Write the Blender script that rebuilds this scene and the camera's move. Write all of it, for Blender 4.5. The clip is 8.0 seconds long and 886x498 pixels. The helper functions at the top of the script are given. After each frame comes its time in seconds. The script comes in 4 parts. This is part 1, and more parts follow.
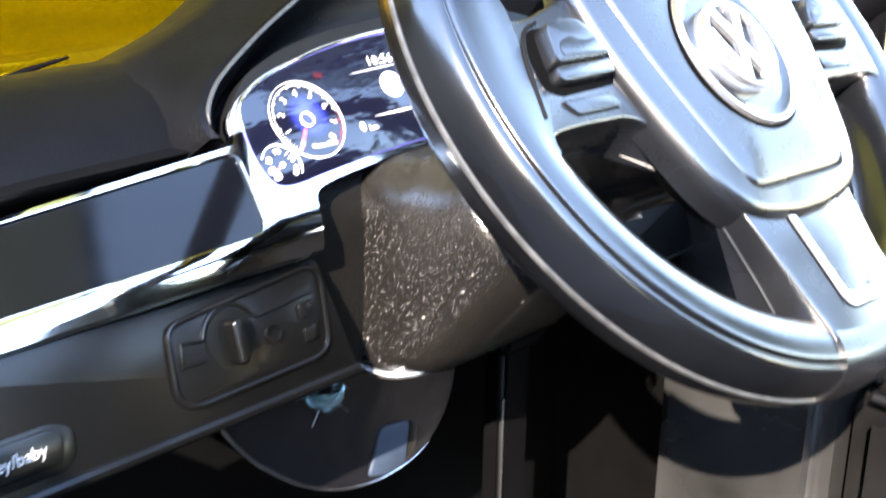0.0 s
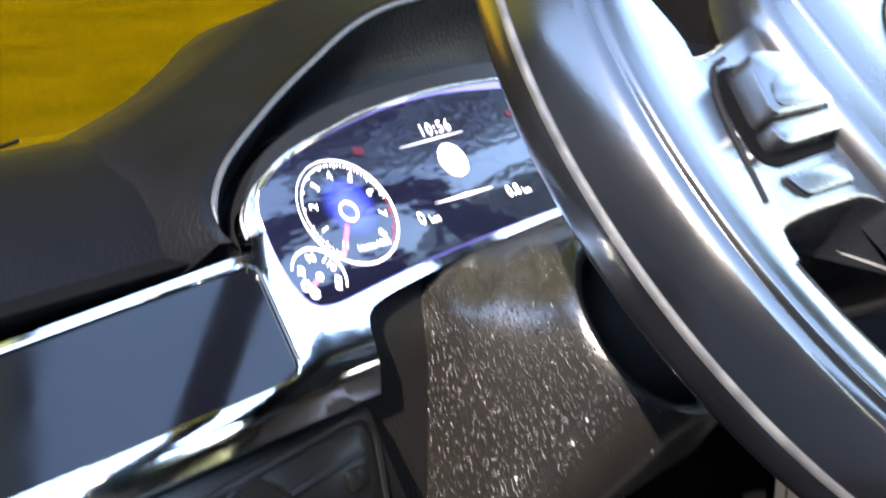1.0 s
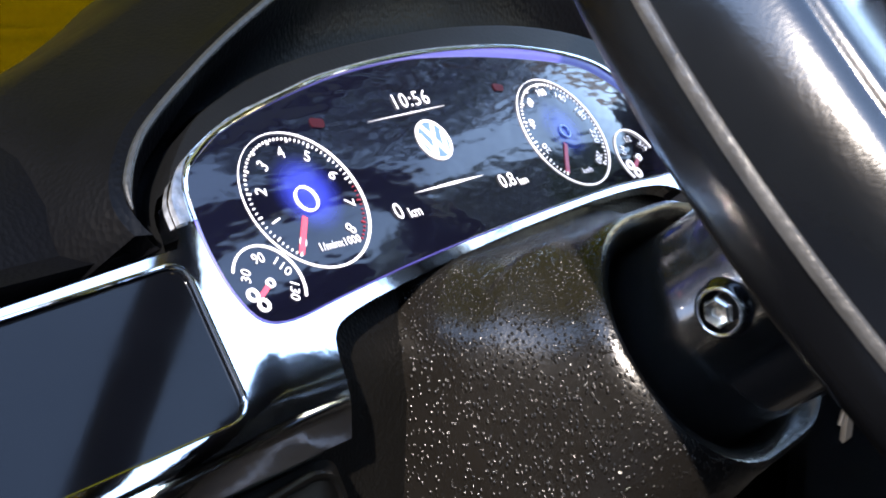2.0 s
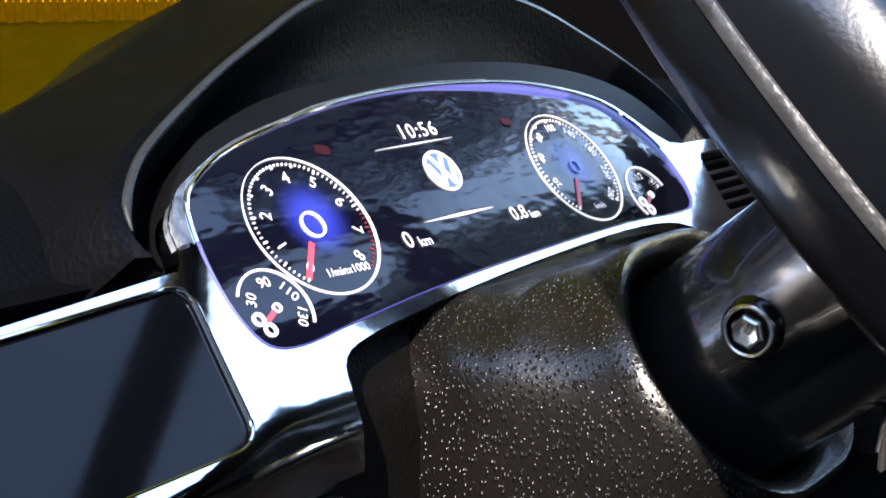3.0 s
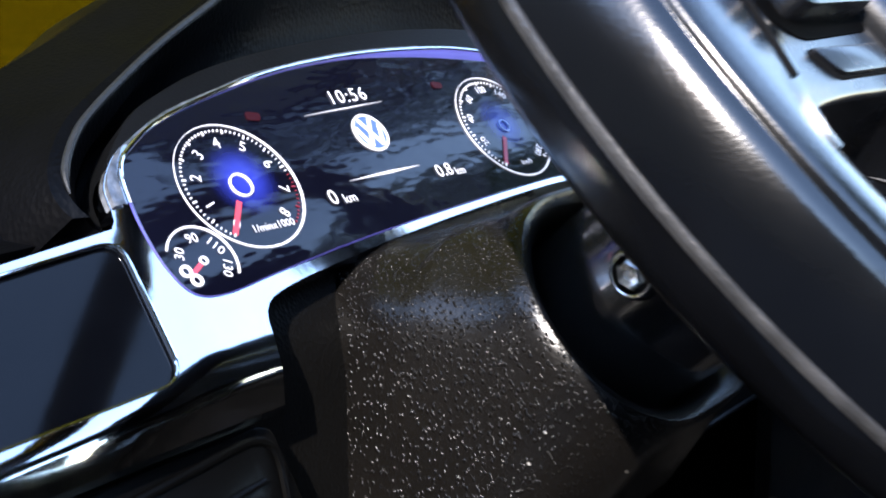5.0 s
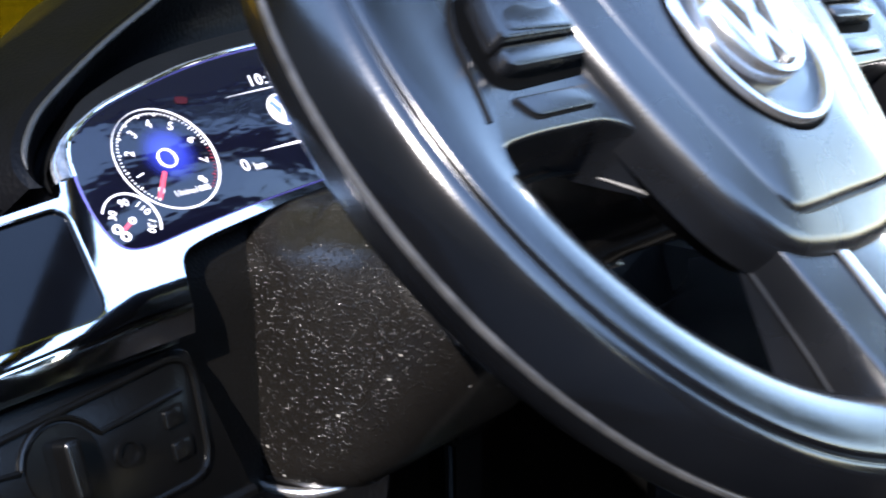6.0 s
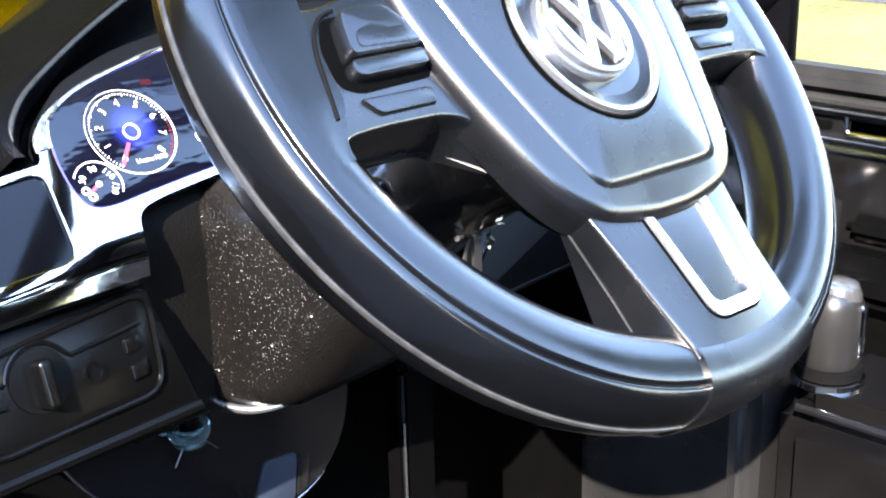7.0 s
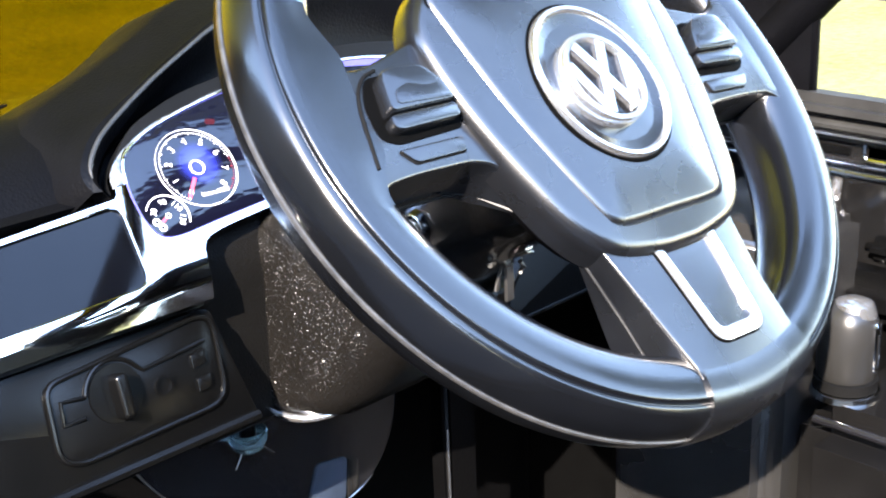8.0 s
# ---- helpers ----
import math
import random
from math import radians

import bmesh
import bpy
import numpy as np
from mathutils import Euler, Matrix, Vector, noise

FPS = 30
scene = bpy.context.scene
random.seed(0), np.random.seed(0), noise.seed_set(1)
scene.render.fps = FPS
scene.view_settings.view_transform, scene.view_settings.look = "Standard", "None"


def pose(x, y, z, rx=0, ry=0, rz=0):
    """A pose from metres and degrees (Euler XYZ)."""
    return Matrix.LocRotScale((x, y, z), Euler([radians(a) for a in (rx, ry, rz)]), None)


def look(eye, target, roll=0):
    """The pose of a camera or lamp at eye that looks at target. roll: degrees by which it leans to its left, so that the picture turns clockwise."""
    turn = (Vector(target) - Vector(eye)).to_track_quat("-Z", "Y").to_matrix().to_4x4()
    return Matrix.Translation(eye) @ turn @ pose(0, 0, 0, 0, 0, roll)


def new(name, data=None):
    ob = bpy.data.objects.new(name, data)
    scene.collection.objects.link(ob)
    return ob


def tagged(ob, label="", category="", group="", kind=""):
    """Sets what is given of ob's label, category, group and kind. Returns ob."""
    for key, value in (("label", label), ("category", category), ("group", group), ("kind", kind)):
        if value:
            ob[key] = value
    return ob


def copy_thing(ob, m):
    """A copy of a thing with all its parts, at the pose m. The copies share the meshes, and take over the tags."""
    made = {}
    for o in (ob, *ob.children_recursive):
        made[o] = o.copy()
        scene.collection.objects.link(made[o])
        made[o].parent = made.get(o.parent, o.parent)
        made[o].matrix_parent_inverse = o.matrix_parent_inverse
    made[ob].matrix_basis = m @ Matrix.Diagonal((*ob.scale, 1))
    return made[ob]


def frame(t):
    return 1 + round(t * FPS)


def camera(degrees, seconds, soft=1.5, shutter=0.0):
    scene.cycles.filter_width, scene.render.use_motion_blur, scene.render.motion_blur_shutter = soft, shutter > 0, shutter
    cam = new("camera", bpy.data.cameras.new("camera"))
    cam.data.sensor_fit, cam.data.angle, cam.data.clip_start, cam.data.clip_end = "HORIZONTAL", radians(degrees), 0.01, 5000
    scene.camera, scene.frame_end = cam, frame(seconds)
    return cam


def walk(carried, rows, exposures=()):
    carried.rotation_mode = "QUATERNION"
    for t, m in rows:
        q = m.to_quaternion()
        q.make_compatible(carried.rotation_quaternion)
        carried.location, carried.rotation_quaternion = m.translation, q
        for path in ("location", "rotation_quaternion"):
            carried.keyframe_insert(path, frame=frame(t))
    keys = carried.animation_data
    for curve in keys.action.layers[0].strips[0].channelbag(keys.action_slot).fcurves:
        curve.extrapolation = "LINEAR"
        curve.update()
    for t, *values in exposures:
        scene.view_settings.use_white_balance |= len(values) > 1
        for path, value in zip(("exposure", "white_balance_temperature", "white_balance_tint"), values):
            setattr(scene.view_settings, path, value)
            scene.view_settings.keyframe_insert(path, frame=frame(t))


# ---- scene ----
cam = camera(38.0, 8.0, soft=1.8, shutter=0.5)
PATH = [
    (0, (-0.3539, -0.2081, 0.6158), (0.3289, 0.4367, 0.2722), 0.90),
    (0.2, (-0.3466, -0.1902, 0.6120), (0.3538, 0.4440, 0.2845), 2.12),
    (0.5, (-0.3308, -0.1575, 0.5934), (0.3831, 0.4637, 0.2704), 1.27),
    (0.8, (-0.3018, -0.1182, 0.5870), (0.4148, 0.5078, 0.2793), -0.32),
    (1, (-0.2874, -0.0979, 0.5869), (0.4284, 0.5388, 0.3000), -0.52),
    (1.2, (-0.2724, -0.0818, 0.5780), (0.4550, 0.5479, 0.3054), -0.76),
    (1.5, (-0.2554, -0.0611, 0.5642), (0.4937, 0.5465, 0.3005), -0.73),
    (1.7, (-0.2487, -0.0467, 0.5628), (0.5119, 0.5395, 0.2838), 1.12),
    (2.8, (-0.2374, -0.0305, 0.5403), (0.5429, 0.5651, 0.3496), -0.96),
    (3, (-0.2383, -0.0301, 0.5424), (0.5424, 0.5649, 0.3517), -0.20),
    (3.5, (-0.2394, -0.0318, 0.5411), (0.5472, 0.5572, 0.3554), -0.51),
    (4, (-0.2379, -0.0371, 0.5414), (0.5445, 0.5559, 0.3509), -1.09),
    (4.5, (-0.2380, -0.0377, 0.5411), (0.5463, 0.5522, 0.3489), -1.04),
    (4.7, (-0.2389, -0.0449, 0.5425), (0.5386, 0.5500, 0.3386), -1.24),
    (5.8, (-0.2658, -0.1206, 0.5699), (0.4654, 0.5012, 0.2896), -1.10),
    (6, (-0.2681, -0.1373, 0.5781), (0.4560, 0.4840, 0.2786), -1.42),
    (6.2, (-0.2651, -0.1603, 0.5869), (0.4462, 0.4692, 0.2740), -1.99),
    (6.5, (-0.2697, -0.1880, 0.5954), (0.4296, 0.4496, 0.2722), -1.58),
    (7, (-0.2862, -0.2139, 0.6038), (0.3958, 0.4326, 0.2619), -1.65),
    (7.2, (-0.2904, -0.2220, 0.6118), (0.3878, 0.4283, 0.2694), -1.69),
    (7.5, (-0.2970, -0.2317, 0.6190), (0.3656, 0.4351, 0.2781), -2.39),
    (7.8, (-0.3060, -0.2376, 0.6249), (0.3451, 0.4405, 0.2839), -1.95),
    (8, (-0.3062, -0.2435, 0.6260), (0.3451, 0.4343, 0.2849), -2.47),
]
EXPOSURES = [(t, stops, kelvin, 17) for t, stops, kelvin in ((0.0, 4.88, 7150), (0.5, 4.94, 7150), (1.0, 4.66, 6950), (1.5, 3.90, 6900), (2.8, 3.08, 6950), (3.5, 3.04, 6950), (4.7, 2.80, 6500), (5.8, 3.18, 6300), (6.5, 3.72, 6600), (7.0, 4.27, 6750), (7.5, 4.57, 6950), (8.0, 4.43, 6950))]
walk(cam, [(t, look(eye, target, roll)) for t, eye, target, roll in PATH], EXPOSURES)

# ---- light: a clear morning, the sun low behind the driver's left shoulder ----
SUN = Vector((-0.73, -0.40, 0.555)).normalized()
world = bpy.data.worlds.new("sky")
scene.world = world
world.use_nodes = True
wn = world.node_tree
sky = wn.nodes.new("ShaderNodeTexSky")
sky.sky_type, sky.sun_disc = "NISHITA", False
sky.air_density, sky.ozone_density, sky.dust_density = 1.3, 2.5, 0.15
sky.sun_elevation = math.asin(SUN.z)
sky.sun_rotation = math.atan2(SUN.x, SUN.y)
wn.links.new(sky.outputs["Color"], wn.nodes["Background"].inputs["Color"])
wn.nodes["Background"].inputs["Strength"].default_value = 0.15
lamp = bpy.data.lights.new("sun", "SUN")
lamp.energy, lamp.angle, lamp.color = 2.0, radians(0.53), (1.0, 0.95, 0.86)
sun = new("sun", lamp)
sun.matrix_world = look(SUN * 20, (0, 0, 0))

# ---- materials ----


def mat(name, base, rough=0.5, metal=0.0, vary=0.15, scale=60.0, bump=0.0, bump_scale=900.0, coat=0.0, kind="noise", specks=0.0, rough_vary=0.0, spec=0.5, speck_scale=260, speck_pick=0.955, speck_tone=0.4):
    """A principled surface with colour drift, fine relief, uneven gloss and optional pale specks, for dust and painted
    glints.
    """
    m = bpy.data.materials.new(name)
    m.use_nodes = True
    nt = m.node_tree
    n, l = nt.nodes, nt.links
    b = n["Principled BSDF"]
    b.inputs["Metallic"].default_value = metal
    b.inputs["Coat Weight"].default_value = coat
    b.inputs["Coat Roughness"].default_value = 0.04
    b.inputs["Specular IOR Level"].default_value = spec
    tc = n.new("ShaderNodeTexCoord")
    big = n.new("ShaderNodeTexNoise")
    big.inputs["Scale"].default_value, big.inputs["Detail"].default_value = scale, 6
    l.new(tc.outputs["Object"], big.inputs["Vector"])
    ramp = n.new("ShaderNodeMapRange")
    ramp.inputs[1].default_value, ramp.inputs[2].default_value = 0.3, 0.7
    ramp.inputs[3].default_value, ramp.inputs[4].default_value = 1 - vary, 1 + vary
    l.new(big.outputs["Fac"], ramp.inputs[0])
    mul = n.new("ShaderNodeMix")
    mul.data_type, mul.blend_type = "RGBA", "MULTIPLY"
    mul.inputs["Factor"].default_value = 1
    mul.inputs[6].default_value = (*base, 1)
    l.new(ramp.outputs[0], mul.inputs[7])
    col = mul.outputs[2]
    if specks:
        dust = n.new("ShaderNodeTexVoronoi")
        dust.inputs["Scale"].default_value = speck_scale
        l.new(tc.outputs["Object"], dust.inputs["Vector"])
        near = n.new("ShaderNodeMath")
        near.operation, near.inputs[1].default_value = "LESS_THAN", specks
        l.new(dust.outputs["Distance"], near.inputs[0])
        pick = n.new("ShaderNodeMath")
        pick.operation, pick.inputs[1].default_value = "GREATER_THAN", speck_pick
        l.new(dust.outputs["Color"], pick.inputs[0])
        both = n.new("ShaderNodeMath")
        both.operation = "MULTIPLY"
        l.new(near.outputs[0], both.inputs[0])
        l.new(pick.outputs[0], both.inputs[1])
        mix = n.new("ShaderNodeMix")
        mix.data_type = "RGBA"
        mix.inputs[7].default_value = (speck_tone, speck_tone * 0.97, speck_tone * 0.9, 1)
        l.new(both.outputs[0], mix.inputs["Factor"])
        l.new(col, mix.inputs[6])
        col = mix.outputs[2]
    l.new(col, b.inputs["Base Color"])
    if rough_vary:
        rn = n.new("ShaderNodeTexNoise")
        rn.inputs["Scale"].default_value, rn.inputs["Detail"].default_value = scale * 0.7, 8
        l.new(tc.outputs["Object"], rn.inputs["Vector"])
        rr = n.new("ShaderNodeMapRange")
        rr.inputs[1].default_value, rr.inputs[2].default_value = 0.35, 0.7
        rr.inputs[3].default_value, rr.inputs[4].default_value = max(0.01, rough - rough_vary), rough + rough_vary
        l.new(rn.outputs["Fac"], rr.inputs[0])
        l.new(rr.outputs[0], b.inputs["Roughness"])
    else:
        b.inputs["Roughness"].default_value = rough
    if bump:
        if kind == "noise":
            t = n.new("ShaderNodeTexNoise")
            t.inputs["Scale"].default_value, t.inputs["Detail"].default_value = bump_scale, 3
            out = t.outputs["Fac"]
        else:
            t = n.new("ShaderNodeTexVoronoi")
            t.inputs["Scale"].default_value = bump_scale
            out = t.outputs["Distance"]
        squeeze = n.new("ShaderNodeMapping")
        squeeze.inputs["Scale"].default_value = (1, 1, 0.75) if kind == "voronoi" else (1, 1, 1)
        l.new(tc.outputs["Object"], squeeze.inputs["Vector"])
        l.new(squeeze.outputs["Vector"], t.inputs["Vector"])
        bn = n.new("ShaderNodeBump")
        bn.inputs["Strength"].default_value, bn.inputs["Distance"].default_value = bump, 0.0006
        l.new(out, bn.inputs["Height"])
        l.new(bn.outputs["Normal"], b.inputs["Normal"])
    return m


def shroud_material():
    """Brown-black plastic with a coarse leather grain: scattered raised pips over a fine pebble, and pale specks
    painted for its glints and a little dust.
    """
    m = mat("coarse grained brown black plastic", (0.0040, 0.0036, 0.0032), 0.23, specks=0.24, speck_scale=650, speck_pick=0.94, speck_tone=0.30, vary=0.2, rough_vary=0.04, spec=0.36)
    n, l = m.node_tree.nodes, m.node_tree.links
    tc = n.new("ShaderNodeTexCoord")
    lean = n.new("ShaderNodeMapping")
    lean.inputs["Scale"].default_value, lean.inputs["Rotation"].default_value = (1.0, 0.6, 0.36), (0.0, 0.5, 0.0)
    l.new(tc.outputs["Object"], lean.inputs["Vector"])
    pips = n.new("ShaderNodeTexVoronoi")
    pips.inputs["Scale"].default_value = 1700
    l.new(lean.outputs["Vector"], pips.inputs["Vector"])
    dome = n.new("ShaderNodeMapRange")
    dome.interpolation_type = "SMOOTHSTEP"
    dome.inputs[1].default_value, dome.inputs[2].default_value, dome.inputs[3].default_value, dome.inputs[4].default_value = 0.05, 0.40, 1.0, 0.0
    l.new(pips.outputs["Distance"], dome.inputs[0])
    fine = n.new("ShaderNodeTexNoise")
    fine.inputs["Scale"].default_value, fine.inputs["Detail"].default_value = 1500, 2
    l.new(tc.outputs["Object"], fine.inputs["Vector"])
    low = n.new("ShaderNodeBump")
    low.inputs["Strength"].default_value, low.inputs["Distance"].default_value = 0.18, 0.0005
    l.new(fine.outputs["Fac"], low.inputs["Height"])
    high = n.new("ShaderNodeBump")
    high.inputs["Strength"].default_value, high.inputs["Distance"].default_value = 0.65, 0.0006
    l.new(dome.outputs[0], high.inputs["Height"])
    l.new(low.outputs["Normal"], high.inputs["Normal"])
    l.new(high.outputs["Normal"], n["Principled BSDF"].inputs["Normal"])
    return m


WHEEL = mat("matt black steering wheel plastic", (0.0027, 0.0030, 0.0037), 0.27, bump=0.05, bump_scale=1400, specks=0.10, rough_vary=0.04, spec=0.78)
RIM_BLACK = mat("hand polished black rim plastic", (0.0019, 0.0021, 0.0026), 0.20, bump=0.05, bump_scale=1400, specks=0.10, rough_vary=0.05, spec=0.66)
WHEEL_SIDE = mat("black plastic", (0.004, 0.004, 0.0042), 0.36, spec=0.25, bump=0.06, bump_scale=1200, specks=0.13, rough_vary=0.06)
SEAM_GREY = mat("worn grey moulding seam", (0.024, 0.024, 0.024), 0.4, bump=0.3, bump_scale=900, vary=0.4, scale=200, rough_vary=0.1)
DASH = mat("grained black dashboard plastic", (0.0009, 0.0009, 0.0012), 0.62, spec=0.03, bump=0.2, bump_scale=900, kind="voronoi", specks=0.1)
LOWER = mat("dark moulded plastic", (0.0012, 0.0012, 0.0012), 0.25, spec=0.22, bump=0.07, bump_scale=1100, specks=0.1)
SHROUD = shroud_material()
GLOSS = mat("polished black plastic", (0.005, 0.005, 0.006), 0.2, bump=0.55, bump_scale=85, rough_vary=0.05, specks=0.09)
PAD_BLACK = mat("grained black dash pad plastic", (0.0008, 0.0009, 0.0013), 0.6, spec=0.05, bump=0.2, bump_scale=900, kind="voronoi", specks=0.1, rough_vary=0.06)
SURROUND_GREY = mat("smooth dark grey surround plastic", (0.0024, 0.0026, 0.0029), 0.5, spec=0.08, bump=0.1, bump_scale=1200)
LINING = mat("smooth black hood lining", (0.0008, 0.0009, 0.0013), 0.42, spec=0.07, bump=0.18, bump_scale=900, kind="voronoi", rough_vary=0.06)
RECESS = mat("grained dark recess plastic", (0.0019, 0.0018, 0.0016), 0.5, bump=0.3, bump_scale=1200, kind="voronoi", spec=0.12)
WORN = mat("scuffed grey plastic edge", (0.0046, 0.0060, 0.0076), 0.6, bump=0.5, bump_scale=700, vary=0.4, scale=300)
BOSS = mat("polished lumpy black plastic", (0.0050, 0.0050, 0.0052), 0.2, bump=0.9, bump_scale=75, specks=0.08, spec=0.9, coat=0.6)
PANEL = mat("piano black inset", (0.0010, 0.0012, 0.0018), 0.12, bump=0.03, bump_scale=120, specks=0.08, rough_vary=0.04, spec=0.26)
CHROME = mat("bright chrome", (0.95, 0.95, 0.95), 0.07, metal=1.0, vary=0.04, bump=0.10, bump_scale=90, rough_vary=0.03, specks=0.07)
SATIN = mat("brushed silver plastic", (0.58, 0.58, 0.58), 0.18, metal=0.94, vary=0.05, bump=0.02, bump_scale=700)
FROSTED = mat("frosted silver plating", (0.26, 0.27, 0.29), 0.55, metal=1.0, vary=0.35, scale=500, bump=0.35, bump_scale=700, rough_vary=0.12)
STEEL = mat("zinc plated steel", (0.86, 0.85, 0.82), 0.26, metal=1.0, vary=0.1, bump=0.1, bump_scale=900)
DULL_STEEL = mat("dull grey steel", (0.16, 0.155, 0.15), 0.45, metal=1.0, vary=0.25, bump=0.1, bump_scale=900)
WHITE = mat("white print", (0.22, 0.22, 0.235), 0.35, vary=0.03)
DIAL_WHITE = mat("white print lit from behind", (0.48, 0.48, 0.51), 0.35, vary=0.03)
DIAL_WHITE.node_tree.nodes["Principled BSDF"].inputs["Emission Color"].default_value = (0.9, 0.92, 1.0, 1)
DIAL_WHITE.node_tree.nodes["Principled BSDF"].inputs["Emission Strength"].default_value = 0.12
RED = mat("red print", (0.52, 0.05, 0.08), 0.35, vary=0.05)
TICK_RED = mat("thin red print", (0.17, 0.018, 0.03), 0.4, vary=0.05, spec=0.2)
PALE_BLUE = mat("pale blue print", (0.35, 0.47, 0.8), 0.3, vary=0.05)
NAVY = mat("navy print", (0.05, 0.10, 0.25), 0.3, vary=0.05)
DIM_RED = mat("dull red print", (0.020, 0.002, 0.004), 0.5, vary=0.1, spec=0.1)
VIOLET = mat("violet plastic", (0.045, 0.040, 0.19), 0.3, vary=0.1)
# near-black colour that paints the shade in the switch well and narrow gaps
GAP_SHADE = mat("black shade for gaps", (0.0006, 0.0006, 0.0006), 0.8, spec=0.02)
RUBBER = mat("black rubber", (0.0025, 0.0025, 0.0025), 0.75, bump=0.2, spec=0.05)
SILL = mat("weathered black sill plastic", (0.012, 0.012, 0.0115), 0.85, bump=0.2, spec=0.1, vary=0.3)
FLOOR = mat("black footwell plastic", (0.0011, 0.0011, 0.0012), 0.4, bump=0.2, bump_scale=500, specks=0.10, spec=0.08)
SMOKED = mat("smoked glossy trim", (0.55, 0.55, 0.54), 0.14, metal=1.0, vary=0.15, bump=0.05, bump_scale=200)
DOOR_BLACK = mat("dusty black door plastic", (0.0034, 0.0033, 0.0033), 0.2, bump=0.35, bump_scale=45, rough_vary=0.08, vary=0.35, scale=30, specks=0.1, spec=0.5)
GREYWALL = mat("dusty grey black plastic", (0.0110, 0.0109, 0.0107), 0.24, bump=0.5, bump_scale=30, rough_vary=0.08, spec=0.8, vary=0.6, scale=14, specks=0.12)
BLUE_CAP = mat("clear blue tinted plastic", (0.50, 0.75, 0.82), 0.05, vary=0.1)
BLUE_CAP.node_tree.nodes["Principled BSDF"].inputs["Transmission Weight"].default_value = 0.9
LEVER = mat("polished grey plastic", (0.0112, 0.0110, 0.0106), 0.28, vary=0.1, specks=0.1, spec=0.4)
# blue that paints the sky's reflection on the gearbox cover
SKY_REFLECTION = mat("pale blue of a painted sky reflection", (0.018, 0.028, 0.046), 0.5, vary=0.2)


def screen_material():
    """Black printed film under clear plastic: navy ground, a soft blue disc printed behind each dial, a faintly rippled surface."""
    m = bpy.data.materials.new("printed instrument film")
    m.use_nodes = True
    n, l = m.node_tree.nodes, m.node_tree.links
    b = n["Principled BSDF"]
    tc = n.new("ShaderNodeTexCoord")
    col = None
    for centre, radius, tint in (((-0.0605, 0.0503), 0.0106, (0.018, 0.028, 0.25, 1)), ((0.0345, 0.0510), 0.010, (0.015, 0.035, 0.26, 1))):
        c = D(centre[0], centre[1], SCREEN_W) - Vector((0, 0.2, 0.42))
        mp = n.new("ShaderNodeVectorMath")
        mp.operation, mp.inputs[1].default_value = "DISTANCE", c
        l.new(tc.outputs["Object"], mp.inputs[0])
        r = n.new("ShaderNodeMapRange")
        r.interpolation_type = "SMOOTHERSTEP"
        r.inputs[1].default_value, r.inputs[2].default_value = 0.0, radius
        r.inputs[3].default_value, r.inputs[4].default_value = 1.0, 0.0
        l.new(mp.outputs["Value"], r.inputs[0])
        mix = n.new("ShaderNodeMix")
        mix.data_type = "RGBA"
        mix.inputs[6].default_value, mix.inputs[7].default_value = (0.0016, 0.0018, 0.0050, 1), tint
        if col:
            l.new(col, mix.inputs[6])
        l.new(r.outputs[0], mix.inputs["Factor"])
        col = mix.outputs[2]
    l.new(col, b.inputs["Base Color"])
    # the dials are lit from behind by a weak blue lamp
    l.new(col, b.inputs["Emission Color"])
    b.inputs["Emission Strength"].default_value = 0.029
    b.inputs["Roughness"].default_value, b.inputs["Specular IOR Level"].default_value = 0.09, 0.66
    wave = n.new("ShaderNodeTexNoise")
    wave.inputs["Scale"].default_value, wave.inputs["Detail"].default_value = 250, 1
    stretch = n.new("ShaderNodeMapping")
    stretch.inputs["Scale"].default_value = (0.55, 1.3, 1.3)
    l.new(tc.outputs["Object"], stretch.inputs["Vector"])
    l.new(stretch.outputs["Vector"], wave.inputs["Vector"])
    bn = n.new("ShaderNodeBump")
    bn.inputs["Strength"].default_value, bn.inputs["Distance"].default_value = 0.15, 0.0012
    l.new(wave.outputs["Fac"], bn.inputs["Height"])
    l.new(bn.outputs["Normal"], b.inputs["Normal"])
    return m


def pane_material():
    m = bpy.data.materials.new("amber tinted clear plastic")
    m.use_nodes = True
    n, l = m.node_tree.nodes, m.node_tree.links
    n.remove(n["Principled BSDF"])
    clear, gloss, mix = n.new("ShaderNodeBsdfTransparent"), n.new("ShaderNodeBsdfGlossy"), n.new("ShaderNodeMixShader")
    clear.inputs["Color"].default_value = (0.44, 0.35, 0.045, 1)
    gloss.inputs["Roughness"].default_value, gloss.inputs["Color"].default_value = 0.05, (0.9, 0.9, 0.9, 1)
    mix.inputs[0].default_value = 0.03
    l.new(clear.outputs[0], mix.inputs[1])
    l.new(gloss.outputs[0], mix.inputs[2])
    l.new(mix.outputs[0], n["Material Output"].inputs["Surface"])
    return m


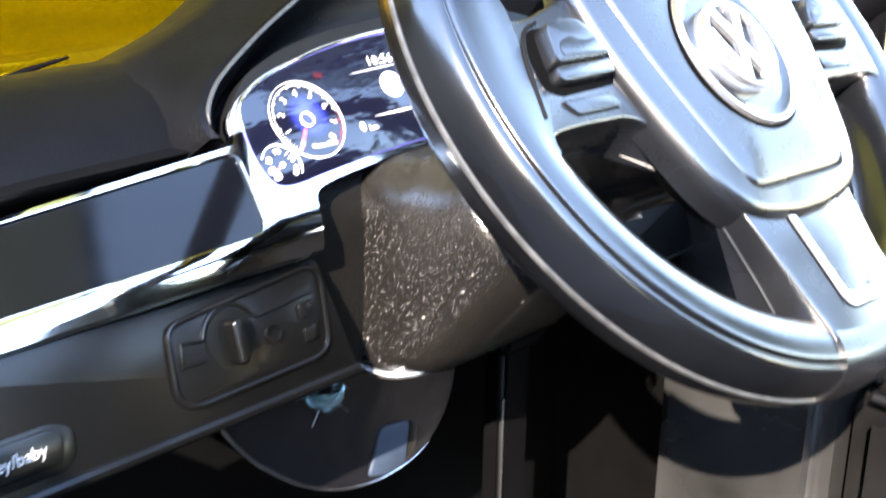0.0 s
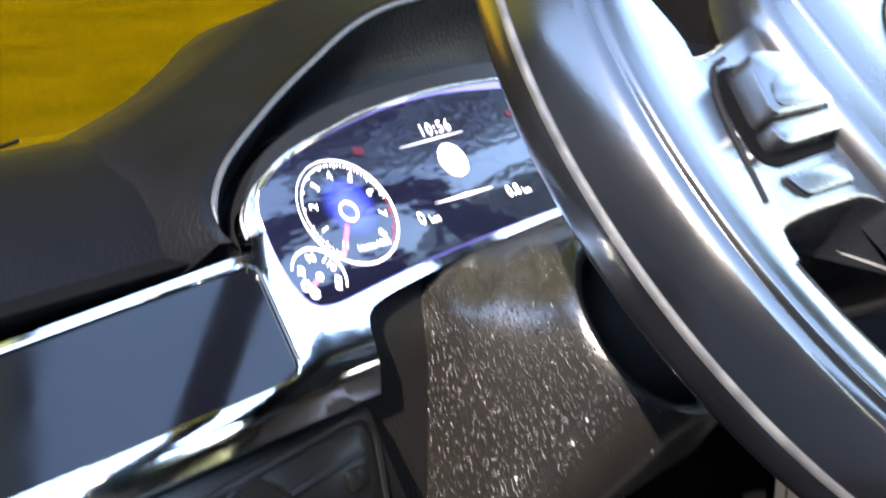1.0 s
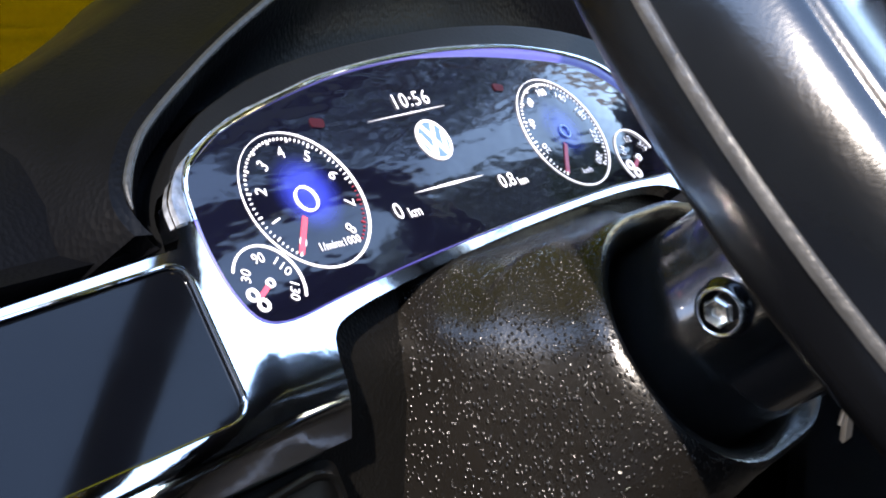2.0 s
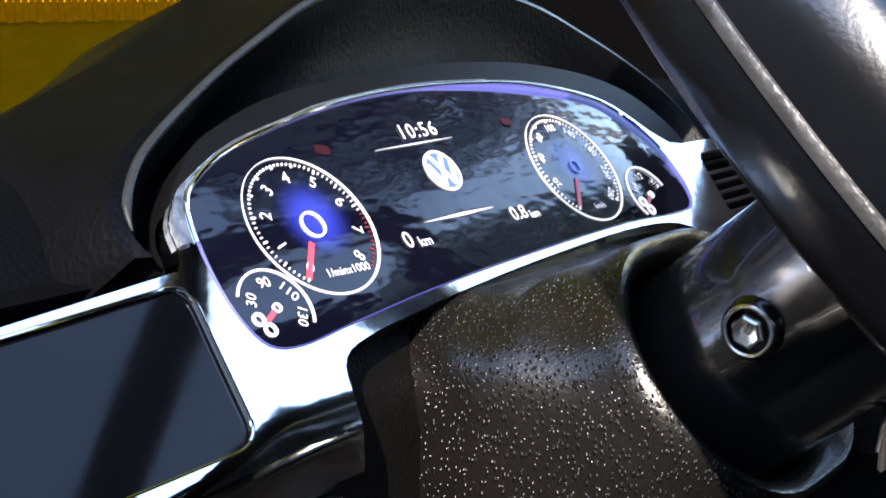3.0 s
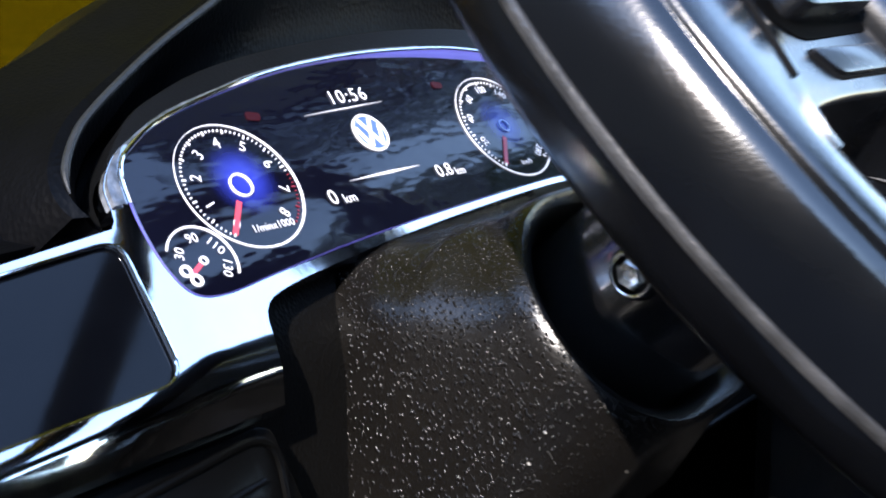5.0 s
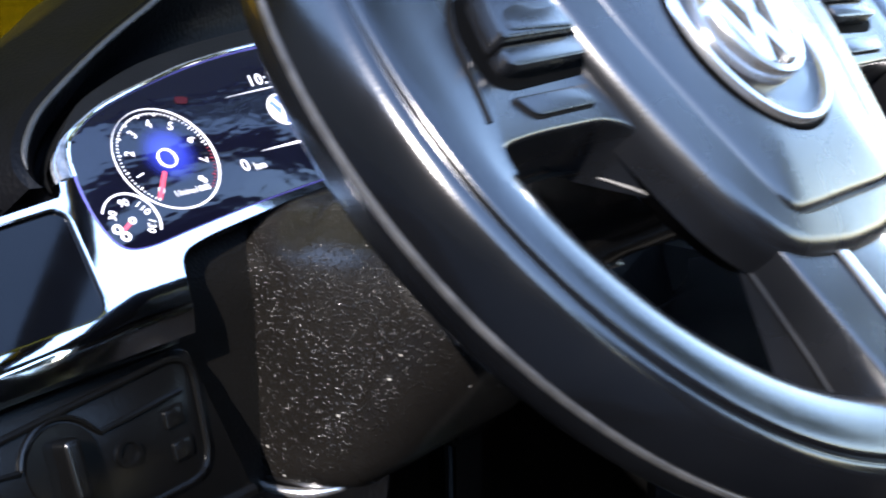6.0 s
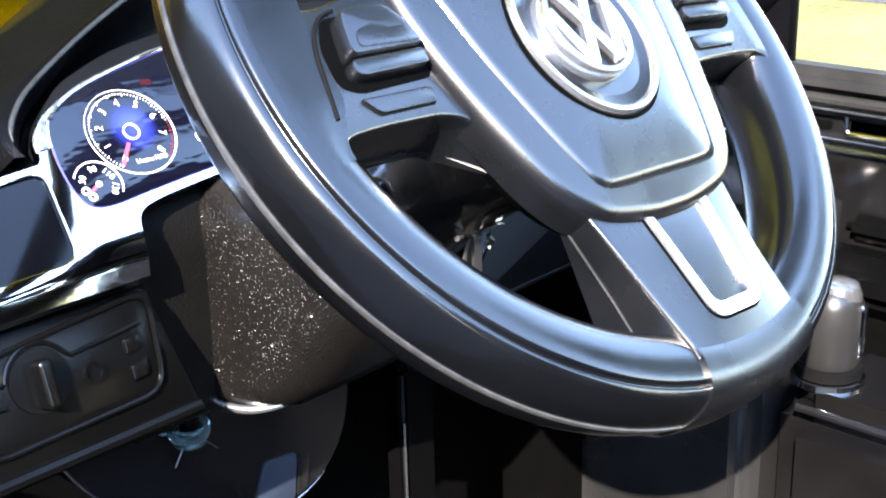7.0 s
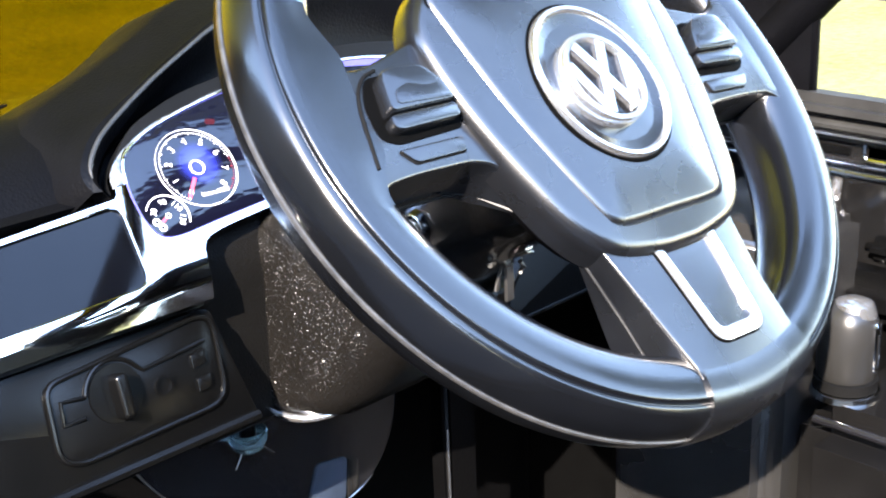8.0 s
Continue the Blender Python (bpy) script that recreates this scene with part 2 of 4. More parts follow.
def ground_material(name, a, b_, scale):
    m = bpy.data.materials.new(name)
    m.use_nodes = True
    n, l = m.node_tree.nodes, m.node_tree.links
    b = n["Principled BSDF"]
    b.inputs["Roughness"].default_value, b.inputs["Specular IOR Level"].default_value = 0.95, 0.1
    tc = n.new("ShaderNodeTexCoord")
    t = n.new("ShaderNodeTexNoise")
    t.inputs["Scale"].default_value, t.inputs["Detail"].default_value = scale, 8
    l.new(tc.outputs["Object"], t.inputs["Vector"])
    t2 = n.new("ShaderNodeTexNoise")
    t2.inputs["Scale"].default_value, t2.inputs["Detail"].default_value = scale * 0.06, 4
    l.new(tc.outputs["Object"], t2.inputs["Vector"])
    add = n.new("ShaderNodeMath")
    add.operation = "ADD"
    l.new(t.outputs["Fac"], add.inputs[0])
    l.new(t2.outputs["Fac"], add.inputs[1])
    ramp = n.new("ShaderNodeValToRGB")
    ramp.color_ramp.elements[0].position, ramp.color_ramp.elements[1].position = 0.32, 0.68
    ramp.color_ramp.elements[0].color, ramp.color_ramp.elements[1].color = (*a, 1), (*b_, 1)
    half = n.new("ShaderNodeMath")
    half.operation, half.inputs[1].default_value = "MULTIPLY", 0.5
    l.new(add.outputs[0], half.inputs[0])
    l.new(half.outputs[0], ramp.inputs["Fac"])
    l.new(ramp.outputs["Color"], b.inputs["Base Color"])
    bn = n.new("ShaderNodeBump")
    bn.inputs["Strength"].default_value, bn.inputs["Distance"].default_value = 0.6, 0.02
    l.new(t.outputs["Fac"], bn.inputs["Height"])
    l.new(bn.outputs["Normal"], b.inputs["Normal"])
    return m


PLASTER = ground_material("dark grey wall plaster", (0.055, 0.055, 0.058), (0.085, 0.085, 0.086), 6)
GRASS = ground_material("dry lawn", (0.052, 0.054, 0.012), (0.150, 0.128, 0.044), 40)
ASPHALT = ground_material("asphalt", (0.04, 0.04, 0.042), (0.06, 0.06, 0.06), 60)
FENCE = ground_material("weathered fence boards", (0.16, 0.11, 0.07), (0.30, 0.22, 0.14), 5)
LEAVES = mat("dark green leaves", (0.035, 0.055, 0.018), 0.6, vary=0.4, scale=3, spec=0.2)
BARK = mat("grey brown bark", (0.10, 0.08, 0.06), 0.9, vary=0.35, scale=8, bump=0.5, bump_scale=30, spec=0.1)
PANE = pane_material()

# ---- frames: u across the car, v up along the wheel's face, w out of it to the driver ----
TILT = radians(40.0)
HUB = Vector((0, 0, 0.55))
FACE = Matrix(((1, 0, 0, 0), (0, math.sin(TILT), -math.cos(TILT), 0), (0, math.cos(TILT), math.sin(TILT), HUB.z), (0, 0, 0, 1)))
STEER = FACE @ pose(-0.0011, -0.0046, -0.0285, -2.1, 1.7, 0) @ pose(0, 0, 0, 0, 0, -2.5)
HUB_FACE = STEER @ Matrix.Translation((0, 0.0046, 0.0285))
LOW_SPOKE = HUB_FACE
LOWER_FACE = FACE @ Matrix.Translation((0, 0.010, -0.1455)) @ pose(0, 0, 0, 22, 0, 0)
SCREEN_W = -0.1350


def D(u, v, w):
    return FACE @ Vector((u, v, w))


SCREEN = screen_material()

# ---- building blocks ----


def thing(name, at, label, category, group=""):
    e = new(name)
    e.location = at
    e.empty_display_size = 0.02
    return tagged(e, label, category, group)


def origin_of(ob):
    return Vector(ob.location) if ob.parent is None else origin_of(ob.parent)


def part(name, bm, material, parent, label="", smooth=True, m=None):
    """Links a bmesh, drawn in world metres (or in the frame m), as one mesh object under a thing or a part."""
    if m is not None:
        bm.transform(m)
    if parent is not None:
        bm.transform(Matrix.Translation(-origin_of(parent)))
    bmesh.ops.recalc_face_normals(bm, faces=bm.faces)
    me = bpy.data.meshes.new(name)
    bm.to_mesh(me)
    bm.free()
    me.materials.append(material)
    if smooth:
        me.shade_smooth()
        me.set_sharp_from_angle(angle=radians(38))
    ob = new(name, me)
    ob.parent = parent
    return tagged(ob, label)


def rounded(points, radius, steps=5):
    """Rounds the corners of a closed outline."""
    out, n = [], len(points)
    for i, p in enumerate(points):
        p, a, b = Vector(p), Vector(points[i - 1]), Vector(points[(i + 1) % n])
        r = radius[i] if isinstance(radius, (list, tuple)) else radius
        if r <= 0:
            out.append(p)
            continue
        ra, rb = min(r, (a - p).length * 0.48), min(r, (b - p).length * 0.48)
        s, e = p + (a - p).normalized() * ra, p + (b - p).normalized() * rb
        for k in range(steps + 1):
            t = k / steps
            out.append(s * (1 - t) ** 2 + p * 2 * t * (1 - t) + e * t * t)
    return out


def smooth_loop(points, per=4, closed=True):
    """A Catmull-Rom curve through the points."""
    pts = [Vector(p) for p in points]
    n, out = len(pts), []
    for i in range(n if closed else n - 1):
        if closed:
            p0, p1, p2, p3 = pts[i - 1], pts[i], pts[(i + 1) % n], pts[(i + 2) % n]
        else:
            p0, p1, p2, p3 = pts[max(i - 1, 0)], pts[i], pts[i + 1], pts[min(i + 2, n - 1)]
        for k in range(per):
            t = k / per
            out.append(0.5 * ((2 * p1) + (p2 - p0) * t + (2 * p0 - 5 * p1 + 4 * p2 - p3) * t * t + (3 * p1 - p0 - 3 * p2 + p3) * t ** 3))
    if not closed:
        out.append(pts[-1])
    return out


def plate(outline, low, high, bevel=0.0, holes=(), segments=2, fine=0.0):
    """A slab with the outline (and holes) in its plane, from low to high, its front edge bevelled."""
    bm = bmesh.new()
    edges = []
    for loop in (outline, *holes):
        vs = [bm.verts.new((p[0], p[1], high)) for p in loop]
        edges += [bm.edges.new((vs[i], vs[(i + 1) % len(vs)])) for i in range(len(vs))]
    if holes:
        bmesh.ops.triangle_fill(bm, use_beauty=True, use_dissolve=False, edges=edges)
        for _ in range(5 if fine else 0):
            long_edges = [e for e in bm.edges if e.calc_length() > fine]
            if not long_edges:
                break
            bmesh.ops.subdivide_edges(bm, edges=long_edges, cuts=1)
            bmesh.ops.triangulate(bm, faces=bm.faces[:])
    else:
        bm.faces.new(bm.verts[:])
    made = bmesh.ops.extrude_face_region(bm, geom=bm.faces[:])
    for v in made["geom"]:
        if isinstance(v, bmesh.types.BMVert):
            v.co.z = low
    bmesh.ops.recalc_face_normals(bm, faces=bm.faces)
    if bevel:
        rim = [e for e in bm.edges if e.verts[0].co.z > high - 1e-7 and e.verts[1].co.z > high - 1e-7 and any(abs(f.normal.z) < 0.5 for f in e.link_faces)]
        bmesh.ops.bevel(bm, geom=rim, offset=bevel, segments=segments, profile=0.5, affect="EDGES", clamp_overlap=True)
    return bm


def tube(path, radius, closed=False, sides=8, flat=1.0):
    """A bar of round section along a path of 3D points."""
    bm = bmesh.new()
    pts = [Vector(p) for p in path]
    n, rings = len(pts), []
    up = Vector((0.13, 0.21, 0.97))
    for i, p in enumerate(pts):
        a = pts[i - 1] if closed or i else p
        b = pts[(i + 1) % n] if closed or i < n - 1 else p
        d = (b - a).normalized()
        x = d.cross(up).normalized()
        y = x.cross(d)
        r = radius[i] if isinstance(radius, (list, tuple)) else radius
        rings.append([bm.verts.new(p + (x * math.cos(q) + y * math.sin(q) * flat) * r) for q in (2 * math.pi * k / sides for k in range(sides))])
    for i in range(n if closed else n - 1):
        r0, r1 = rings[i], rings[(i + 1) % n]
        for k in range(sides):
            bm.faces.new((r0[k], r0[(k + 1) % sides], r1[(k + 1) % sides], r1[k]))
    if not closed:
        bm.faces.new(rings[0])
        bm.faces.new(rings[-1])
    return bm


def loft(rings, closed=True, caps=(False, False)):
    bm = bmesh.new()
    vs = [[bm.verts.new(p) for p in ring] for ring in rings]
    n = len(vs[0])
    for a, b in zip(vs, vs[1:]):
        for k in range(n if closed else n - 1):
            bm.faces.new((a[k], a[(k + 1) % n], b[(k + 1) % n], b[k]))
    if caps[0]:
        bm.faces.new(vs[0])
    if caps[1]:
        bm.faces.new(vs[-1])
    return bm


def lathe(profile, steps=48, centre=(0, 0)):
    """Turns a list of (radius, height) round the third axis."""
    return loft([[(centre[0] + r * math.cos(2 * math.pi * k / steps), centre[1] + r * math.sin(2 * math.pi * k / steps), h) for k in range(steps)] for r, h in profile],
                caps=(profile[0][0] > 1e-6, profile[-1][0] > 1e-6))


def box(lo, hi, bevel=0.0, segments=2):
    bm = bmesh.new()
    bmesh.ops.create_cube(bm, size=1)
    for v in bm.verts:
        v.co = [lo[i] if v.co[i] < 0 else hi[i] for i in range(3)]
    if bevel:
        bmesh.ops.bevel(bm, geom=bm.edges[:], offset=bevel, segments=segments, affect="EDGES", clamp_overlap=True)
    return bm


def ring_band(centre, r_out, r_in, low, high, steps=48, squash=1.0):
    cu, cv = centre
    prof = [(r_in, low), (r_in, high), (r_out, high), (r_out, low)]
    return loft([[(cu + r * math.cos(a), cv + r * squash * math.sin(a), h) for a in (2 * math.pi * k / steps for k in range(steps))] for r, h in prof + prof[:1]])


def lettering(text, size, at, m, turn=0.0, shear=0.0, spacing=1.0):
    """A bmesh of raised writing in Blender's own font, centred at (u, v, w) of the frame m."""
    cu = bpy.data.curves.new("writing", "FONT")
    cu.body, cu.size, cu.align_x, cu.align_y, cu.shear, cu.extrude = text, size, "CENTER", "CENTER", shear, 0.0
    cu.resolution_u, cu.space_character = 3, spacing
    ob = bpy.data.objects.new("writing", cu)
    scene.collection.objects.link(ob)
    me = bpy.data.meshes.new_from_object(ob.evaluated_get(bpy.context.evaluated_depsgraph_get()))
    bm = bmesh.new()
    bm.from_mesh(me)
    bpy.data.objects.remove(ob)
    bpy.data.meshes.remove(me)
    bm.transform(m @ Matrix.Translation(at) @ pose(0, 0, 0, 0, 0, turn))
    return bm


def mm(points):
    return [Vector((a / 1000, b / 1000, 0)) for a, b in points]


def mirrored(points):
    return [Vector((-p[0], *p[1:])) for p in reversed(points)]


# ---- outside: lawn, path and a board fence ----
bm = bmesh.new()
bmesh.ops.create_grid(bm, x_segments=60, y_segments=60, size=400)
part("ground", bm, GRASS, None, "dry yellow-green lawn in full sun")
tagged(bpy.data.objects["ground"], "dry yellow-green lawn in full sun", "lawn", kind="structure")
road = part("road", box((3.1, -30, -0.05), (8.0, 3.0, 0.012), 0.005), ASPHALT, None)
tagged(road, "grey asphalt lane beyond the lawn", "road", kind="structure")
# unseen dark ground, added to keep sunlit lawn out of the wheel's reflections
drive = part("pavement", box((-9.0, -30, -0.05), (0.27, 30.0, 0.010), 0.005), ASPHALT, None)
tagged(drive, "unseen dark asphalt under the toy car, added to dull reflections", "pavement", kind="structure")
# unseen wall, added so the rim's left side reflects something dark
wall = part("unseen_wall_left", box((-3.25, -9.0, 0), (-3.0, 12.0, 2.3), 0.01), PLASTER, None)
tagged(wall, "unseen dark grey wall, added to darken reflections on the left", "wall", kind="structure")

fence = thing("fence", (18, 26, 0), "weathered brown wooden board fence behind the lawn", "fence")
board_mesh = None
for k in range(90):
    x = -9 + k * 0.2
    if board_mesh is None:
        b0 = part("board", box((-0.085, -0.012, 0.05), (0.085, 0.012, 1.75), 0.006), FENCE, None)
        board_mesh = b0.data
        b0.parent = fence
        b0.location = (x, 0, 0)
    else:
        ob = new("board", board_mesh)
        ob.parent = fence
        ob.location = (x, 0.01 * math.sin(k * 2.3), 0.03 * math.sin(k * 1.7))
for z in (0.4, 1.4):
    part("rail", box((8.8, 26.02, z), (27.1, 26.07, z + 0.09), 0.004), FENCE, fence)

# a broad tree beyond the lane, seen as a dark crown mirrored in the display
tree = thing("tree", (9.0, 0.8, 0), "tall broadleaf tree with a dense dark green crown", "tree")
trunk = smooth_loop([Vector(p) for p in ((9.0, 0.8, -0.1), (9.05, 0.85, 2.0), (8.95, 0.75, 4.5), (9.0, 0.85, 7.5), (9.1, 0.7, 11.0))], 4, closed=False)
part("trunk", tube(trunk, [0.34 - 0.018 * k for k in range(len(trunk))], sides=12), BARK, tree)
rng = random.Random(5)
tips = []
for k in range(14):
    q, rise = 2.399 * k, 4.6 + 0.42 * k
    reach = 2.2 + 1.5 * math.sin(math.pi * (k + 1) / 15)
    foot = Vector((9.0, 0.8, rise))
    tip = foot + Vector((reach * math.cos(q), reach * math.sin(q), 1.3 + 0.4 * rng.random()))
    tips.append(tip)
    part("limb", tube([foot, foot.lerp(tip, 0.5) + Vector((0, 0, -0.2)), tip], [0.12, 0.08, 0.03], sides=7), BARK, tree)
verts, faces = [], []
for k in range(9000):
    while True:
        d = Vector((rng.uniform(-1, 1), rng.uniform(-1, 1), rng.uniform(-1, 1)))
        if 0.25 < d.length < 1.0 + 0.16 * noise.noise(d * 2.7):
            break
    c = Vector((9.0, 0.8, 10.6)) + d * 4.8
    a = Vector((rng.gauss(0, 1), rng.gauss(0, 1), rng.gauss(0, 1))).normalized()
    b = a.orthogonal().normalized()
    size = rng.uniform(0.10, 0.24)
    base = len(verts)
    verts += [c - a * size, c + b * size * 0.55, c + a * size, c - b * size * 0.55]
    faces.append((base, base + 1, base + 2, base + 3))
crown = bpy.data.meshes.new("crown")
crown.from_pydata([v - Vector((9.0, 0.8, 0)) for v in verts], [], faces)
crown.materials.append(LEAVES)
crown_ob = new("crown", crown)
crown_ob.parent = tree
tagged(crown_ob, "dense dark green leaves", kind="stuff")
tagged(tree, "tall broadleaf tree with a dense dark green crown", "tree", "trees beyond the lane")
# out of view, added to darken the low sky mirrored in the hub pad
unseen_small_tree = copy_thing(tree, pose(10.6, -6.0, 0, 0, 0, 70) @ Matrix.Scale(0.50, 4))
tagged(unseen_small_tree, "unseen smaller tree, added to darken the hub pad's reflection", "tree", "trees beyond the lane")

# a row of the same kind behind the fence, unseen, added to dull amber reflections
for x, y, turn, size in ((1.5, 31.0, 40, 0.95), (10.5, 33.0, 130, 1.08), (19.5, 30.5, 250, 0.98), (27.0, 27.5, 310, 0.90)):
    unseen_far_tree = copy_thing(tree, pose(x, y, 0, 0, 0, turn) @ Matrix.Scale(size, 4))
    tagged(unseen_far_tree, "unseen tall tree behind the board fence, added to dull amber reflections", "tree", "trees behind the fence")

# ---- shell of the ride-on car ----
# floor, firewall, sills and tail close the shell round the footwell
shell = thing("car_body", (0, 0, 0.0), "black plastic body shell of a ride-on toy car", "car body")
part("floor_pan", box((-0.25, -0.62, 0.0), (0.25, 0.30, 0.135), 0.003), FLOOR, shell)
part("firewall", box((-0.25, 0.24, 0.135), (0.25, 0.26, 0.47), 0.004), FLOOR, shell)
part("side_sill", box((-0.262, -0.60, 0.12), (-0.242, 0.25, 0.20), 0.006), FLOOR, shell)
# unseen panel, added to block light from the left onto the footwell
part("unseen_kick_panel", box((-0.262, 0.03, 0.19), (-0.245, 0.25, 0.47), 0.006), FLOOR, shell)
part("rear_panel", box((-0.25, -0.64, 0.12), (0.25, -0.62, 0.45), 0.004), FLOOR, shell)
part("bonnet", loft([[(x, y, z) for x in (-0.30, -0.2, 0, 0.2, 0.30)] for y, z in ((0.36, 0.46), (0.45, 0.452), (0.6, 0.43), (0.72, 0.37), (0.74, 0.15))], closed=False), GLOSS, shell)

windscreen = thing("windscreen", (0, 0.39, 0.45), "amber tinted clear plastic windscreen over the dashboard", "windscreen")
RAKE = Matrix.Translation((0, 0.39, 0.45)) @ pose(0, 0, 0, 33, 0, 0)
part("pane", box((-0.27, 0, 0), (0.27, 0.003, 0.55)), PANE, windscreen, m=RAKE)
part("bottom_frame", box((-0.28, -0.006, -0.012), (0.28, 0.010, 0.004), 0.003), DASH, windscreen, m=RAKE)
part("wiper_arm", tube([(-0.062, 0.3700, 0.4735), (-0.045, 0.3690, 0.4775), (-0.020, 0.3680, 0.4815)], [0.0022, 0.0016, 0.0008], sides=8), DASH, windscreen, "thin black wiper arm")
part("top_frame", box((-0.28, -0.006, 0.546), (0.28, 0.010, 0.562), 0.003), DASH, windscreen, m=RAKE)
for side in (-1, 1):
    part("side_frame", box((side * 0.27 - 0.008, -0.006, 0.0), (side * 0.27 + 0.008, 0.010, 0.55), 0.003), DASH, windscreen, m=RAKE)
# unseen dark slab, added to block bright sky reflections from behind
part("unseen_rear_bulkhead", box((-0.26, -0.635, 0.44), (0.26, -0.62, 0.74), 0.004), FLOOR, shell)

# ---- dashboard ----
dash = thing("dashboard", (0, 0.2, 0.42), "black moulded toy car dashboard with chrome trim", "dashboard")

SURROUND = mm([(-94, 50), (-93, 54.5), (-90, 60), (-85, 65), (-78, 70.5), (-69, 74.5), (-53, 79.5), (-30, 83), (0, 85), (22, 85), (46, 83), (69, 78), (84, 71), (92, 63), (96, 56)])
ARCH = mm([(-94.5, 50), (-93.5, 55), (-89.3, 60.0), (-84.3, 63.2), (-70.3, 69.4), (-53, 73.4), (-39, 76.3), (-12, 78.8), (12, 78.8), (35.3, 77.0), (57.9, 72.0), (70.2, 66.3), (79.5, 57), (86, 52)])
outer = [*mm([(-225, 46.9), (-150, 46.3), (-100, 46.0), (-96.4, 46.0), (-95.2, 47.4)]), *smooth_loop(ARCH, 3, closed=False), *mm([(92, 51), (225, 49), (225, 1), (150, 2), (80, 5)]),
         *rounded(mm([(78, 5), (74, 21), (66, 29), (40, 31), (-3, 29.6), (-30, 28), (-50, 26.2), (-62, 25.0), (-73.4, 22.8), (-76.2, 14), (-77.2, 3)]), [0, 2, 4, 3, 3, 3, 3, 0.004, 0.006, 0.004, 0], 4), *mm([(-150, 3), (-225, 3)])]
SCREEN_EDGE = smooth_loop(mm([(-90, 50), (-88.2, 57.2), (-83.3, 61.9), (-70, 67.9), (-39, 74.7), (-12, 77), (10, 76), (31, 73.4), (54.5, 68.8), (66, 62.6), (74.8, 52.3), (78.2, 41.5), (76, 33.3), (66.5, 31.3), (40, 32.5), (-6, 31.6), (-40, 30.1), (-66, 28.0), (-80.3, 26.7), (-87.5, 28.3), (-90.3, 34), (-90.9, 42)]), 4)
HOLE = smooth_loop(mm([(-90.5, 50), (-88.5, 57.3), (-83.5, 62.3), (-70, 68.5), (-39, 75.5), (-12, 78), (12, 78), (35, 76.2), (57, 71), (69, 65), (78, 54), (80.5, 42), (77, 33), (67, 30.9), (40, 32.1), (-6, 31.2), (-40, 29.7), (-66, 27.6), (-80.5, 26.3), (-87.8, 28), (-90.6, 34), (-91.2, 42)]), 4)
inset_l = rounded(mm([(-222, 44.9), (-130, 44.4), (-96.2, 43.6), (-99.2, 13.0), (-222, 11.9)]), [0.001, 0, 0.005, 0.0055, 0.001], 7)
vent_r = rounded(mm([(97, 47), (170, 46.5), (168, 28), (93, 26)]), 0.004)


def ease(x, a, b):
    t = min(1.0, max(0.0, (x - a) / (b - a)))
    return t * t * (3 - 2 * t)


def trim_depth(u, v):
    """The chrome lies proud round the display, drops to the inset, runs back along its top edge and rolls under below."""
    away = max(0.0, -u - 0.0875)
    away = away * away / 0.016 if away < 0.008 else away - 0.004
    x, y = max(0.0, 0.0165 - 0.0048 * ease(-u, 0.090, 0.122) - v), max(0.0, 0.0105 - v)
    return away * (0.06 + 4.2 * (v - 0.010)) + 24.0 * min(x, 0.0065) ** 2 + 0.312 * max(0.0, x - 0.0065) + (65.0 * y * y if y < 0.003 else 0.39 * (y - 0.0015))


def sheet(loops, offset, thick):
    """A sheet with an outline and holes that follows the trim's depth."""
    bm = bmesh.new()
    edges = []
    for loop in loops:
        vs = [bm.verts.new((p[0], p[1], 0)) for p in loop]
        edges += [bm.edges.new((vs[i], vs[(i + 1) % len(vs)])) for i in range(len(vs))]
    bmesh.ops.triangle_fill(bm, use_beauty=True, use_dissolve=False, edges=edges)
    cuts = [((-0.0870 - 0.0012 * k, 0, 0), (1, 0, 0)) for k in range(10)] + [((-0.11 - 0.02 * k, 0, 0), (1, 0, 0)) for k in range(6)]
    cuts += [((0, 0.0176 - 0.0013 * k, 0), (0, 1, 0)) for k in range(11)] + [((0, 0.022 + 0.004 * k, 0), (0, 1, 0)) for k in range(9)]
    for co, no in cuts:
        bmesh.ops.bisect_plane(bm, geom=bm.verts[:] + bm.edges[:] + bm.faces[:], dist=1e-6, plane_co=co, plane_no=no)
    for v in bm.verts:
        v.co.z = offset - 0.1355 - trim_depth(v.co.x, v.co.y)
    made = bmesh.ops.extrude_face_region(bm, geom=bm.faces[:])
    for v in made["geom"]:
        if isinstance(v, bmesh.types.BMVert):
            v.co.z -= thick
    return bm


def polish(ob):
    """Exact normals for the flowing front faces."""
    me, e, back = ob.data, 0.0004, FACE.inverted()
    turn = FACE.to_3x3()
    base = origin_of(ob)
    normals = []
    for poly in me.polygons:
        flat = back.to_3x3() @ poly.normal
        for i in poly.vertices:
            q = back @ (me.vertices[i].co + base)
            if flat.z > 0.3 and q.y < 0.0535:
                du = (trim_depth(q.x + e, q.y) - trim_depth(q.x - e, q.y)) / (2 * e)
                dv = (trim_depth(q.x, q.y + e) - trim_depth(q.x, q.y - e)) / (2 * e)
                normals.append(turn @ Vector((du, dv, 1)).normalized())
            else:
                normals.append(Vector((0, 0, 0)) if flat.z > 0.3 else poly.normal.copy())
    me.normals_split_custom_set(normals)


polish(part("trim", sheet((outer, HOLE, inset_l, vent_r), 0, 0.005), CHROME, dash, "bright chrome trim framing display and inset", m=FACE))
